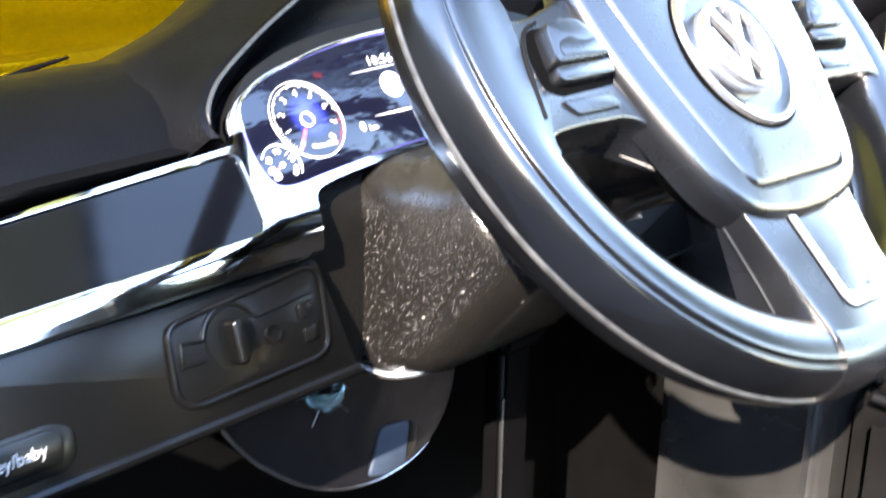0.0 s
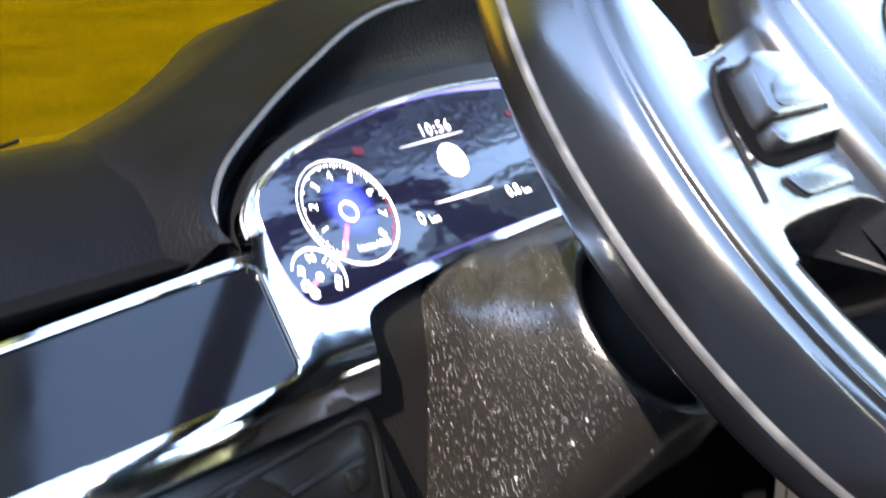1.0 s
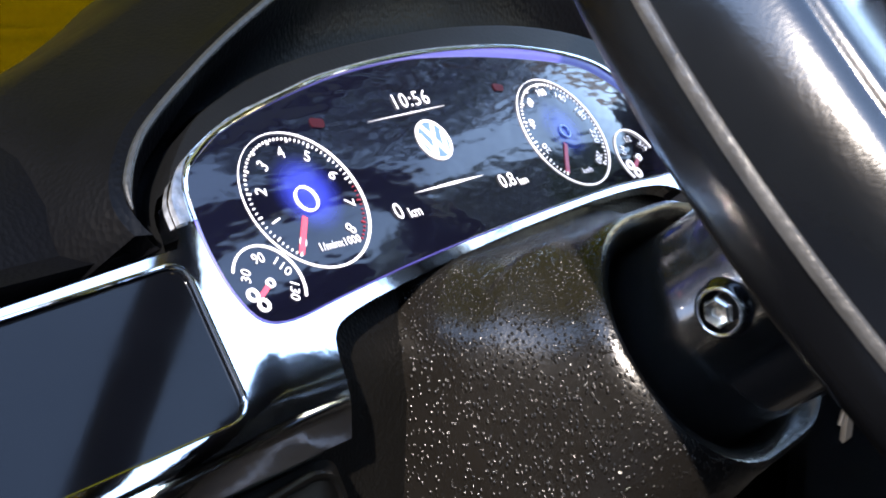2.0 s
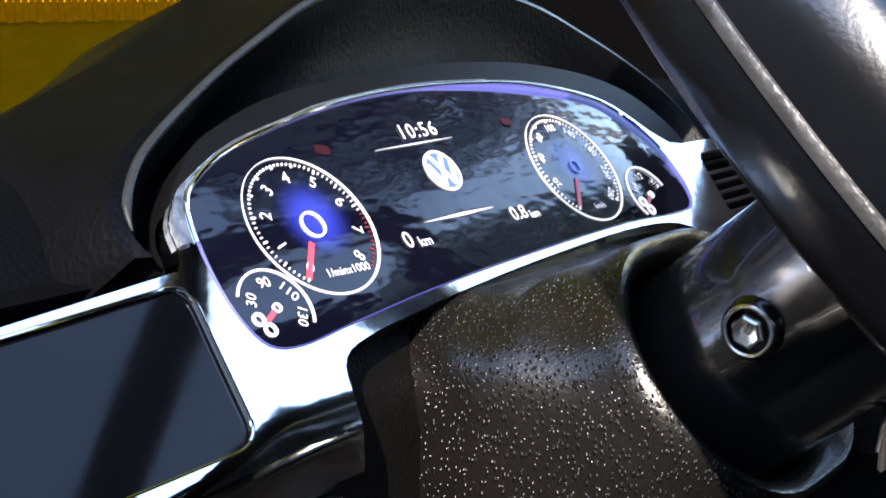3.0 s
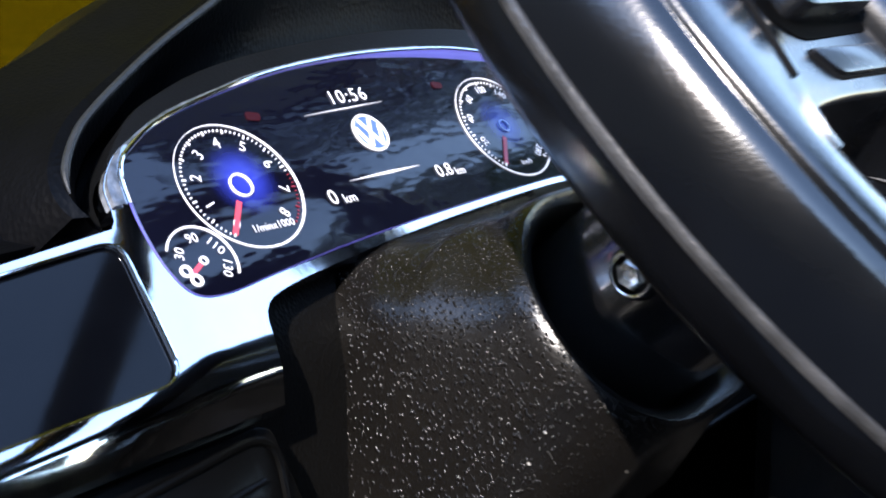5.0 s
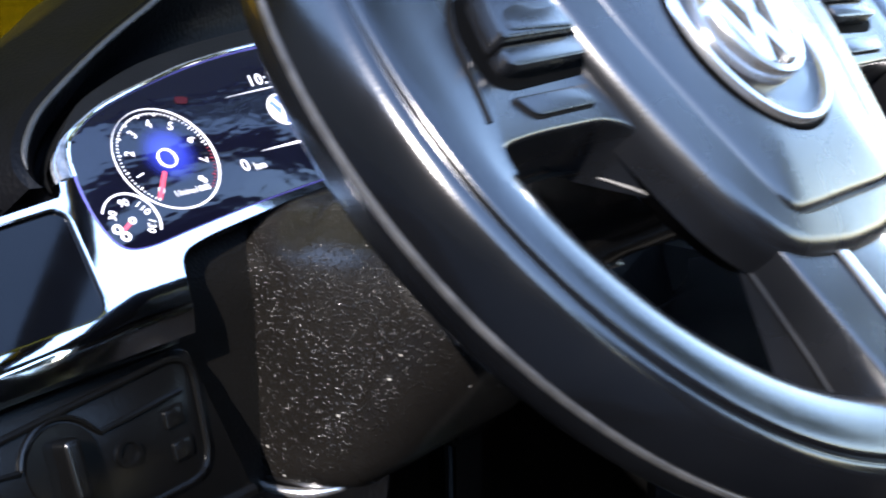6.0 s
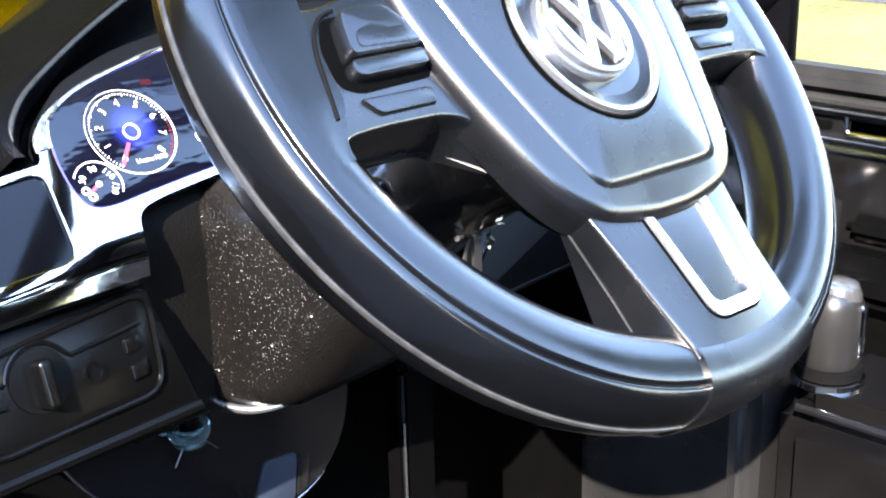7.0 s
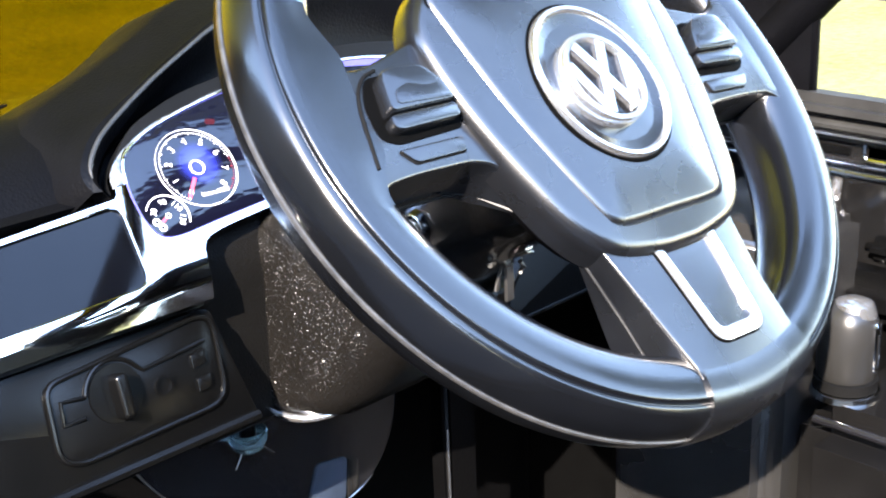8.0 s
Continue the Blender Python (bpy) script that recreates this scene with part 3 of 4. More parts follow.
polish(part("inset_panel", sheet((rounded(mm([(-223, 46.2), (-130, 45.7), (-95.2, 44.7), (-98.2, 12.0), (-223, 10.9)]), [0.001, 0, 0.005, 0.006, 0.001], 7),), -0.0010, 0.006), PANEL, dash, "glossy piano black inset panel", m=FACE))
bead = [Vector((p.x, p.y, -0.1355 - trim_depth(p.x, p.y))) for p in inset_l]
part("inset_bead", tube(bead, [0.0004 if p.y > 0.0135 else 0.0002 for p in bead], closed=True, sides=8), CHROME, dash, "thin polished edge round the inset", m=FACE)
part("surround", plate([*smooth_loop(SURROUND, 3, closed=False), *mm([(97, 48), (-94, 48)])], -0.147, -0.1364, 0.0008), SURROUND_GREY, dash, "dark grey moulded surround over the display", m=FACE)
bead = [Vector((p.x, p.y, -0.1354)) for p in HOLE if p.y > 0.05]
start = max(range(len(bead)), key=lambda i: (bead[i] - bead[i - 1]).length)
part("display_bead", tube(bead[start:] + bead[:start], 0.0005, sides=8), CHROME, dash, "thin polished ridge over the display", m=FACE)

shoulder = []
for p, q in zip(smooth_loop(ARCH, 3, closed=False)[:26], smooth_loop(mm([(-91.6, 50), (-89.9, 56.6), (-85.6, 62.2), (-81.5, 64.0), (-69.6, 68.9), (-52.7, 73.0), (-38.9, 75.9), (-12, 78.4), (12, 78.4), (35, 76.6)]), 3, closed=False)[:26]):
    shoulder.append([Vector((*q.xy, -0.1350)), Vector((*q.lerp(p, 0.4).xy, -0.1350)), Vector((*q.lerp(p, 0.85).xy, -0.1352)), Vector((*p.lerp(q, -0.12).xy, -0.1375))])
part("frosted_shoulder", loft(shoulder, closed=False), FROSTED, dash, "frosted silver shoulder of the trim", m=FACE)

display = part("display", plate(smooth_loop([p * 1.0 for p in SCREEN_EDGE[::4]], 4), -0.150, SCREEN_W - 0.0006, 0.0003), SCREEN, dash, "printed black instrument display with white dials", m=FACE)
PRINT = SCREEN_W - 0.0004


def mark(name, bm, material, parent=None, m=FACE):
    return part(name, bm, material, parent or display, m=m, smooth=False)


def bar(u0, v0, u1, v1, width, w=PRINT, thick=0.00012):
    a, b = Vector((u0, v0, 0)), Vector((u1, v1, 0))
    s = Vector((-(b - a).y, (b - a).x, 0)).normalized() * width / 2
    return plate([a + s, a - s, b - s, b + s], w - 0.0002, w + thick)


def join(bms):
    out = bmesh.new()
    for b in bms:
        me = bpy.data.meshes.new("piece")
        b.to_mesh(me)
        b.free()
        out.from_mesh(me)
        bpy.data.meshes.remove(me)
    return out


def numeral(text, size, centre, radius, angle, parent):
    a = radians(angle)
    at = (centre[0] + radius * math.cos(a), centre[1] + radius * math.sin(a), PRINT + 0.0001)
    part("numeral", lettering(text, size, at, FACE, angle - 90), DIAL_WHITE, parent, smooth=False)


def dial(name, centre, radius, ticks, red_from, numbers, size, spread, needle_from, needle_to):
    """A printed dial: ring, graduations from lower left round to lower right, numerals, needle at zero."""
    cu, cv = centre
    first, last = 231, -52
    # the printed ring is thicker towards its lower right
    rim_out = [Vector((cu + radius * math.cos(q), cv + radius * math.sin(q), 0)) for q in np.linspace(0, 2 * math.pi, 73)[:-1]]
    rim_in = [Vector((cu - 0.010 * radius + 0.982 * radius * math.cos(q), cv + 0.008 * radius + 0.982 * radius * math.sin(q), 0)) for q in np.linspace(0, 2 * math.pi, 73)[:-1]]
    ring = mark(name, plate(rim_out, PRINT - 0.0002, PRINT + 0.00015, holes=(rim_in,)), DIAL_WHITE)
    pale, red = [], []
    for k in range(ticks + 1):
        a = radians(first + (last - first) * k / ticks)
        r0 = radius * (0.855 if k % 5 == 0 else 0.885)
        piece = bar(cu + r0 * math.cos(a), cv + r0 * math.sin(a), cu + radius * 0.915 * math.cos(a), cv + radius * 0.915 * math.sin(a), radius * (0.022 if k % 5 == 0 else 0.014))
        (red if k / ticks > red_from else pale).append(piece)
    tagged(mark("graduation", join(pale), DIAL_WHITE, ring), kind="stuff")
    if red:
        tagged(mark("red_graduation", join(red), TICK_RED, ring), kind="stuff")
    for k, text in enumerate(numbers):
        numeral(text, size, centre, radius * spread, first - 35.2 * k, ring)
    a = radians(first)
    mark("needle", bar(cu + radius * needle_from * math.cos(a), cv + radius * needle_from * math.sin(a), cu + radius * needle_to * math.cos(a), cv + radius * needle_to * math.sin(a), radius * 0.075), RED, ring)
    return ring


rev = dial("rev_counter", (-0.0620, 0.0490), 0.0156, 64, 0.8, [str(k) for k in range(9)], 0.0038, 0.69, 0.30, 0.88)
mark("hub_ring", ring_band((-0.0620, 0.0490), 0.0029, 0.0025, PRINT - 0.0002, PRINT + 0.0003, 28), DIAL_WHITE, rev)
part("unit_writing", lettering("1/minx1000", 0.0025, (-0.0600, 0.0382, PRINT + 0.0001), FACE, -2), DIAL_WHITE, rev, smooth=False)
spd = dial("speedometer", (0.0338, 0.0502), 0.0160, 60, 2.0, ["0", "20", "40", "60", "100", "140", "180", "220", "280"], 0.0029, 0.74, 0.26, 0.86)
mark("hub_ring", ring_band((0.0338, 0.0502), 0.0019, 0.0016, PRINT - 0.0002, PRINT + 0.0003, 28), PALE_BLUE, spd)
part("unit_writing", lettering("km/h", 0.0022, (0.0335, 0.0385, PRINT + 0.0001), FACE, -2), DIAL_WHITE, spd, smooth=False)


def small_dial(name, centre, radius, numbers, size, first, last):
    cu, cv = centre
    path = [Vector((cu + radius * math.cos(radians(a)), cv + radius * math.sin(radians(a)), 0)) for a in np.linspace(first, last, 30)]
    inner = [Vector((cu + radius * 0.95 * math.cos(radians(a)), cv + radius * 0.95 * math.sin(radians(a)), 0)) for a in np.linspace(last, first, 30)]
    arc = mark(name, plate(path + inner, PRINT - 0.0002, PRINT + 0.00015), DIAL_WHITE)
    for text, a in numbers:
        numeral(text, size, centre, radius * 0.64, a, arc)
    a = radians(208)
    mark("needle", bar(cu + radius * 0.12 * math.cos(a), cv + radius * 0.12 * math.sin(a), cu + radius * 0.56 * math.cos(a), cv + radius * 0.56 * math.sin(a), radius * 0.12), RED, arc)
    mark("hub_ring", ring_band(centre, radius * 0.12, radius * 0.085, PRINT - 0.0002, PRINT + 0.0003, 20), DIAL_WHITE, arc)
    for s in (-1, 1):
        mark("gauge_symbol", ring_band((cu + radius * 0.66 * math.cos(a + s * 0.26), cv + radius * 0.66 * math.sin(a + s * 0.26)), radius * 0.17, radius * 0.10, PRINT - 0.0002, PRINT + 0.0002, 16), DIAL_WHITE, arc)
    return arc


small_dial("temperature_gauge", (-0.0816, 0.0345), 0.0081, [("30", 150), ("90", 88), ("110", 29), ("130", -31)], 0.0030, 150, -34)
small_dial("fuel_gauge", (0.0590, 0.0380), 0.0090, [("1/4", 150), ("1/2", 92), ("3/4", 30)], 0.0027, 215, 12)

part("clock_digits", lettering("10:56", 0.0054, (-0.0162, 0.0664, PRINT + 0.0001), FACE, 0, 0.1, 1.14), DIAL_WHITE, display, smooth=False)
for u0, v0, u1, v1, width in ((-0.0330, 0.0630, -0.0055, 0.0636, 0.00024), (-0.0315, 0.0444, -0.0065, 0.0444, 0.00070)):
    mu, mv = u0 + (u1 - u0) * 0.55, (v0 + v1) / 2
    mark("thin_line", plate([Vector(p) for p in ((u0, v0, 0), (mu, mv - width / 2, 0), (u1, v1, 0), (mu, mv + width / 2, 0))], PRINT - 0.0002, PRINT + 0.00012), DIAL_WHITE)
part("distance_digits", lettering("0", 0.0054, (-0.0395, 0.0412, PRINT + 0.0001), FACE), DIAL_WHITE, display, smooth=False)
part("unit_writing", lettering("km", 0.0034, (-0.0347, 0.0402, PRINT + 0.0001), FACE), DIAL_WHITE, display, smooth=False)
part("distance_digits", lettering("0.8", 0.0050, (0.0006, 0.0415, PRINT + 0.0001), FACE), DIAL_WHITE, display, smooth=False)
part("unit_writing", lettering("km", 0.0030, (0.0062, 0.0405, PRINT + 0.0001), FACE), DIAL_WHITE, display, smooth=False)


def badge_strokes(cu, cv, r, width):
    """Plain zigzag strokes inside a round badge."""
    v = [(-0.42, 0.82), (0.0, 0.05), (0.42, 0.82)]
    w = [(-0.86, 0.40), (-0.40, -0.80), (0.0, 0.05), (0.40, -0.80), (0.86, 0.40)]
    out = []
    for line in (v, w):
        out += [((cu + a[0] * r, cv + a[1] * r), (cu + b[0] * r, cv + b[1] * r), width) for a, b in zip(line, line[1:])]
    return out


LOGO = (-0.0158, 0.0556)
logo = mark("display_badge", ring_band(LOGO, 0.0053, 0.0047, PRINT - 0.0002, PRINT + 0.0002, 36), DIAL_WHITE)
mark("badge_field", plate([Vector((LOGO[0] + 0.0047 * math.cos(a), LOGO[1] + 0.0047 * math.sin(a), 0)) for a in np.linspace(0, 2 * math.pi, 33)[:-1]], PRINT - 0.0003, PRINT + 0.00002), NAVY, logo)
for a, b, w in badge_strokes(*LOGO, 0.0047, 0.0010):
    mark("stroke", bar(*a, *b, w, PRINT + 0.0001), DIAL_WHITE, logo)
mark("warning_lamp", plate(rounded(mm([(-49.5, 66.5), (-45.5, 65.5), (-46.5, 63.4), (-50, 64.2)]), 0.001), PRINT - 0.0002, PRINT + 0.0001), DIM_RED)
mark("warning_lamp", plate(rounded(mm([(16.5, 67.2), (20.3, 66.2), (19.5, 64.4), (16.2, 65)]), 0.001), PRINT - 0.0002, PRINT + 0.0001), DIM_RED)

# violet lip between the chrome and the film
centre = Vector((-0.008, 0.052, 0))
lips = []
for toward, grow, w in ((0.0, 1.004, -0.1372), (0.0, 1.0, -0.1357), (0.25, 0.998, -0.1354), (0.7, 0.994, -0.1356), (1.0, 0.994, -0.1360), (1.0, 0.990, -0.1368)):
    lips.append([Vector((*(centre + (h.lerp(p, toward) - centre) * grow).xy, w)) for h, p in zip(HOLE, [Vector((q.x, q.y, 0)) for q in SCREEN_EDGE])])
part("display_lip", loft(lips), VIOLET, dash, "violet plastic lip round the display", m=FACE)

# vent beside the display
vent = part("air_vent", plate(rounded(mm([(95, 48), (172, 47.5), (170, 27), (91, 25)]), 0.004), -0.165, -0.160, 0), FLOOR, dash, "black slatted air vent", m=FACE)
for k in range(6):
    v = 0.0290 + k * 0.0034
    part("slat", box((0.094, v, -0.158), (0.170, v + 0.0012, -0.1425), 0.0004), GLOSS, vent, m=FACE)

# hood over the display
HOOD = smooth_loop(mm([(-98, 50.5), (-99.2, 53), (-99.5, 57), (-97, 62.5), (-91, 69), (-84, 74), (-72, 81), (-58, 88.5), (-42, 96), (-24, 104), (-5, 109.5), (18, 112), (40, 111), (60, 107), (74, 101.5), (84, 94.5), (97, 84), (107, 73), (112, 62), (113, 52)]), 4, closed=False)
inner_arch = smooth_loop(mm([(-95, 49.5), (-95.5, 51.5), (-94.8, 54.5), (-92.5, 59.5), (-88, 65), (-82.5, 69.5), (-73, 74.5), (-62, 78.5), (-47, 82), (-28, 84.7), (-8, 86), (10, 86.5), (28, 86), (46, 84.3), (60, 81.6), (72, 78), (83, 73), (91, 66), (96, 58), (98, 50)]), 4, closed=False)
rings = []
for h, i in zip(HOOD, inner_arch):
    out = (h - i).normalized()
    a = FACE @ Vector((i.x, i.y, -0.146))
    a2 = FACE @ Vector((i.x + out.x * 0.002, i.y + out.y * 0.002, -0.153))
    cove = [FACE @ Vector((*i.lerp(h, t).xy, w)) for t, w in ((0.12, -0.1548), (0.24, -0.1545), (0.38, -0.1530), (0.65, -0.1485))]
    c = FACE @ Vector((h.x - out.x * 0.004, h.y - out.y * 0.004, -0.143))
    d = FACE @ Vector((h.x, h.y, -0.1385))
    e = FACE @ Vector((h.x + out.x * 0.003, h.y + out.y * 0.003, -0.1395))
    f = FACE @ Vector((h.x + out.x * 0.010, h.y + out.y * 0.009, -0.150))
    s = Vector((out.x, 0, max(0.0, out.y) * 0.25))
    low = Vector((0, 0, -0.03 * max(0.0, min(1.0, (0.066 - h.y) / 0.014))))
    f = f + low * 0.15
    g = low * 0.6 + e + s * 0.009 + Vector((0, 0.032, 0.0005))
    g2 = low + e + s * 0.022 + Vector((0, 0.08, -0.018))
    g3 = low + e + s * 0.030 + Vector((0, 0.14, -0.07))
    rings.append([a, a2, *cove, c, d, e, f, g, g2, g3])
part("hood_lining", loft([r[1:9] for r in rings], closed=False), LINING, dash, "deep black lining under the hood")
part("ledge_gap", loft([r[:2] for r in rings], closed=False), DASH, dash)
part("hood", loft([r[8:] for r in rings], closed=False), PAD_BLACK, dash, "grained black hood arching over the display")
edge = [FACE @ Vector((h.x, h.y, -0.1380)) for h in HOOD[7:44]]
part("hood_edge", tube(edge, [0.0009 * min(1.0, (k + 1) / 5) for k in range(len(edge))], sides=8), WORN, dash, "worn grey moulded edge")

# dash pad running to the windscreen
prof = [(0.174, 0.478), (0.1475, 0.4925), (0.146, 0.4945), (0.152, 0.4955), (0.158, 0.503), (0.170, 0.510), (0.185, 0.5145), (0.20, 0.5155), (0.22, 0.513), (0.25, 0.503), (0.30, 0.48), (0.37, 0.45)]
rings = []
for x in np.linspace(-0.24, 0.24, 33):
    drop = 0.012 * max(0.0, (abs(x) - 0.16) / 0.08) ** 2
    rings.append([(x, y - 0.25 * drop, z - drop) for y, z in prof])
part("dash_pad", loft(rings, closed=False), PAD_BLACK, dash, "grained black dash pad")

# lower face with light switch panel, both sides of the column recess
for side in (-1, 1):
    pts = mm([(-225, -7.5), (-80, -7.5), (-76, -9), (-68, -51), (-225, -52)])
    if side > 0:
        pts = mirrored(mm([(-225, -7.5), (-80, -7.5), (-76, -9), (-62, -58), (-225, -60)]))
    part("lower_panel", plate(rounded(pts, 0.002), -0.02, 0.0, 0.0015), LOWER if side < 0 else FLOOR, dash, m=LOWER_FACE)
    lip = [Vector((side * x / 1000, -0.0505 if side < 0 else -0.0585, 0.0002)) for x in (225, 150, 100, 69)]
    part("lower_bead", tube(lip, 0.0022 if side < 0 else 0.0010, sides=8), LOWER, dash, m=LOWER_FACE)

BORDER = mm([(-142, -14.5), (-82, -9.5), (-77, -13), (-79.5, -37.5), (-84.5, -41.3), (-138, -42.5), (-144, -38.5)])
switch = part("light_switch", plate(rounded(BORDER, [0.006, 0.004, 0.004, 0.005, 0.004, 0.006, 0.004]), -0.001, 0.0006, 0.0004), LOWER, dash, "moulded light switch panel", m=LOWER_FACE)
part("border", tube(rounded([Vector((p.x, p.y, 0.0008)) for p in BORDER], 0.005), 0.0010, closed=True, sides=8), LOWER, switch, m=LOWER_FACE)
KNOB = (-0.1190, -0.0245)
arc = [Vector((KNOB[0] + 0.0112 * math.cos(radians(a)), KNOB[1] + 0.0112 * math.sin(radians(a)), 0.0010)) for a in range(25, 181, 10)]
part("knob_ring", tube([Vector((-0.0825, -0.0182, 0.001)), Vector((-0.1075, -0.0204, 0.001))] + arc[1:-1] + [Vector((-0.1302, -0.0222, 0.001)), Vector((-0.1385, -0.0212, 0.001)), Vector((-0.1395, -0.0285, 0.001)), Vector((-0.1318, -0.0287, 0.001))], 0.0008, sides=8), LOWER, switch, m=LOWER_FACE)
part("knob_dish", lathe([(0.0100, 0.0006), (0.0098, 0.0013), (0.0, 0.0013)], 36, KNOB), LOWER, switch, m=LOWER_FACE)
part("knob", plate(rounded(mm([(-121, -18), (-116.2, -18), (-116.6, -33.5), (-121.4, -33.5)]), 0.0022), 0.001, 0.0072, 0.0022, segments=4), LOWER, switch, "raised turning knob", m=LOWER_FACE)
part("round_button", ring_band((-0.1018, -0.0280), 0.0036, 0.0026, 0.0004, 0.0016, 24), LOWER, switch, m=LOWER_FACE)
for v in (-0.0215, -0.0300):
    part("square_button", plate(rounded([Vector((-0.0895, v, 0)), Vector((-0.0835, v + 0.0007, 0)), Vector((-0.084, v - 0.0045, 0)), Vector((-0.090, v - 0.005, 0))], 0.001), 0.0004, 0.0020, 0.0006), LOWER, switch, m=LOWER_FACE)

keypad = part("function_button", plate(rounded(mm([(-225, -30), (-187, -30.5), (-180, -34), (-181, -42), (-185, -46), (-225, -45)]), 0.003), -0.001, 0.0006, 0.0004), LOWER, dash, "black button plate with white writing", m=LOWER_FACE)
part("button_face", plate(rounded(mm([(-225, -31.5), (-187.5, -32), (-183.5, -35), (-186, -43), (-225, -43.5)]), 0.003), 0.0004, 0.0012, 0.0005), LOWER, keypad, m=LOWER_FACE)
part("writing", lettering("ey/baby", 0.0054, (-0.1985, -0.0375, 0.0014), LOWER_FACE, 1), WHITE, keypad, smooth=False)

# ---- steering column ----
column = thing("steering_column", tuple(D(0, -0.012, -0.15)), "black plastic steering column with grained shroud", "steering column")


def section(a, b, n, cu, cv, w, steps=56):
    out = []
    for k in range(steps):
        q = 2 * math.pi * k / steps
        c, s = math.cos(q), math.sin(q)
        out.append(Vector((cu + a * math.copysign(abs(c) ** (2 / n), c), cv + b * math.copysign(abs(s) ** (2 / n), s), w)))
    return out


def round_box(a, b, low, high=None):
    """64 points round a rectangle with rounded lower and upper corners."""
    out, high = [], high or low
    for i, (sx, sy) in enumerate(((1, 1), (-1, 1), (-1, -1), (1, -1))):
        radius, nxt = (high, high, low, low)[i], (high, low, low, high)[i]
        cx, cy = sx * (a - radius), sy * (b - radius)
        for k in range(13):
            q = math.pi / 2 * (i + k / 12)
            out.append((cx + radius * math.cos(q), cy + radius * math.sin(q)))
        nx, ny = ((-1, 1), (-1, -1), (1, -1), (1, 1))[i]
        ex, ey = nx * (a - nxt), ny * (b - nxt)
        q = math.pi / 2 * (i + 1)
        end = (ex + nxt * math.cos(q), ey + nxt * math.sin(q))
        start = out[-1]
        out += [(start[0] + (end[0] - start[0]) * t, start[1] + (end[1] - start[1]) * t) for t in (0.25, 0.5, 0.75)]
    return out


def tilted(a, b, radius, y, z, tilt):
    """A rounded section across the car, leaning by tilt from the upright."""
    t = radians(tilt)
    return [Vector((p * (1 - 0.6 * r), y + r * math.sin(t), z + r * math.cos(t))) for p, r in round_box(a, b, radius, max(radius, 0.020))]


part("recess_panel", loft([[(x, y, z) for y, z in ((0.136, 0.400), (0.1225, 0.400), (0.1205, 0.402), (0.1205, 0.458), (0.1225, 0.468), (0.1275, 0.478), (0.134, 0.486), (0.136, 0.486))] for x in (-0.082, 0.082)], caps=(True, True)), RECESS, column)
SHELL = [tilted(0.0488, 0.0405, 0.004, 0.132, 0.4435, 0), tilted(0.0486, 0.0405, 0.004, 0.120, 0.4435, 0), tilted(0.0480, 0.0403, 0.009, 0.110, 0.4438, 5), tilted(0.0470, 0.0398, 0.016, 0.1015, 0.4445, 12),
         tilted(0.0453, 0.0378, 0.020, 0.0960, 0.450, 20), tilted(0.0434, 0.0350, 0.023, 0.0912, 0.4565, 28), tilted(0.0414, 0.0326, 0.025, 0.0866, 0.4615, 35), tilted(0.0396, 0.0308, 0.026, 0.0827, 0.465, 40)]
END = [[FACE @ Vector((x, y - 0.012, w)) for x, y in round_box(a, b, b - 0.0008)] for a, b, w in ((0.0380, 0.0306, -0.1125), (0.0372, 0.0300, -0.1092), (0.0356, 0.0288, -0.1076), (0.0340, 0.0276, -0.1080), (0.0300, 0.0258, -0.1105), (0.0262, 0.0246, -0.1150), (0.0252, 0.0240, -0.130))]
part("shroud", loft(SHELL + END), SHROUD, column, "coarse grained brown-black shroud")
# the lip's sun glint is put into its silver colour
lip_line = [Vector(p) for p in ((-0.0508, 0.1205, 0.4045), (-0.0497, 0.1160, 0.4036), (-0.0462, 0.1095, 0.4030), (-0.0415, 0.1040, 0.4034), (-0.0350, 0.1000, 0.4042))]
part("bottom_lip", tube(smooth_loop(lip_line, 4, closed=False), [0.0011 + 0.0006 * math.sin(math.pi * k / 16) for k in range(17)], sides=10), SATIN, column, "lower lip silvered for its sun glint")
part("shaft_boss", loft([section(0.0240, 0.0231, 2, 0, -0.012, -0.135), section(0.0240, 0.0231, 2, 0, -0.012, -0.112), section(0.0239, 0.0230, 2.02, 0, -0.012, -0.098), section(0.0237, 0.0229, 2.06, 0, -0.012, -0.0905), section(0.0239, 0.0230, 2.15, 0, -0.012, -0.083), section(0.0252, 0.0242, 2.35, 0, -0.012, -0.072), section(0.027, 0.026, 2.6, 0, -0.012, -0.062), section(0.034, 0.032, 3, 0, -0.012, -0.040), section(0.040, 0.036, 3, 0, -0.012, -0.030)], caps=(False, True)), BOSS, column, "polished black boss with a screw", m=FACE)
bolt_at = FACE @ Matrix.Translation((-0.0237, -0.0108, -0.0908)) @ pose(0, 0, 0, 0, -90, 0)
part("screw", lathe([(0.0, 0.0026), (0.0009, 0.0026), (0.0012, 0.0032), (0.0026, 0.0036), (0.0033, 0.0028), (0.0034, -0.002)], 6), STEEL, column, "zinc plated hexagon screw", m=bolt_at)
part("screw_washer", tube([Vector((0.0046 * math.cos(q), 0.0046 * math.sin(q), 0.0023)) for q in np.linspace(0, 2 * math.pi, 33)[:-1]], 0.0004, closed=True, sides=8), STEEL, column, "bright thin washer", m=bolt_at)
part("screw_well", lathe([(0.0, -0.001), (0.0042, -0.001), (0.0044, 0.0016), (0.0049, 0.0022), (0.0056, 0.0016), (0.0064, -0.002)], 36), GLOSS, column, m=bolt_at)

# ---- steering wheel ----
wheel = thing("steering_wheel", tuple(HUB), "matt black toy steering wheel with chrome badge", "steering wheel")
RIM = 0.1025
steps, rings = 144, []
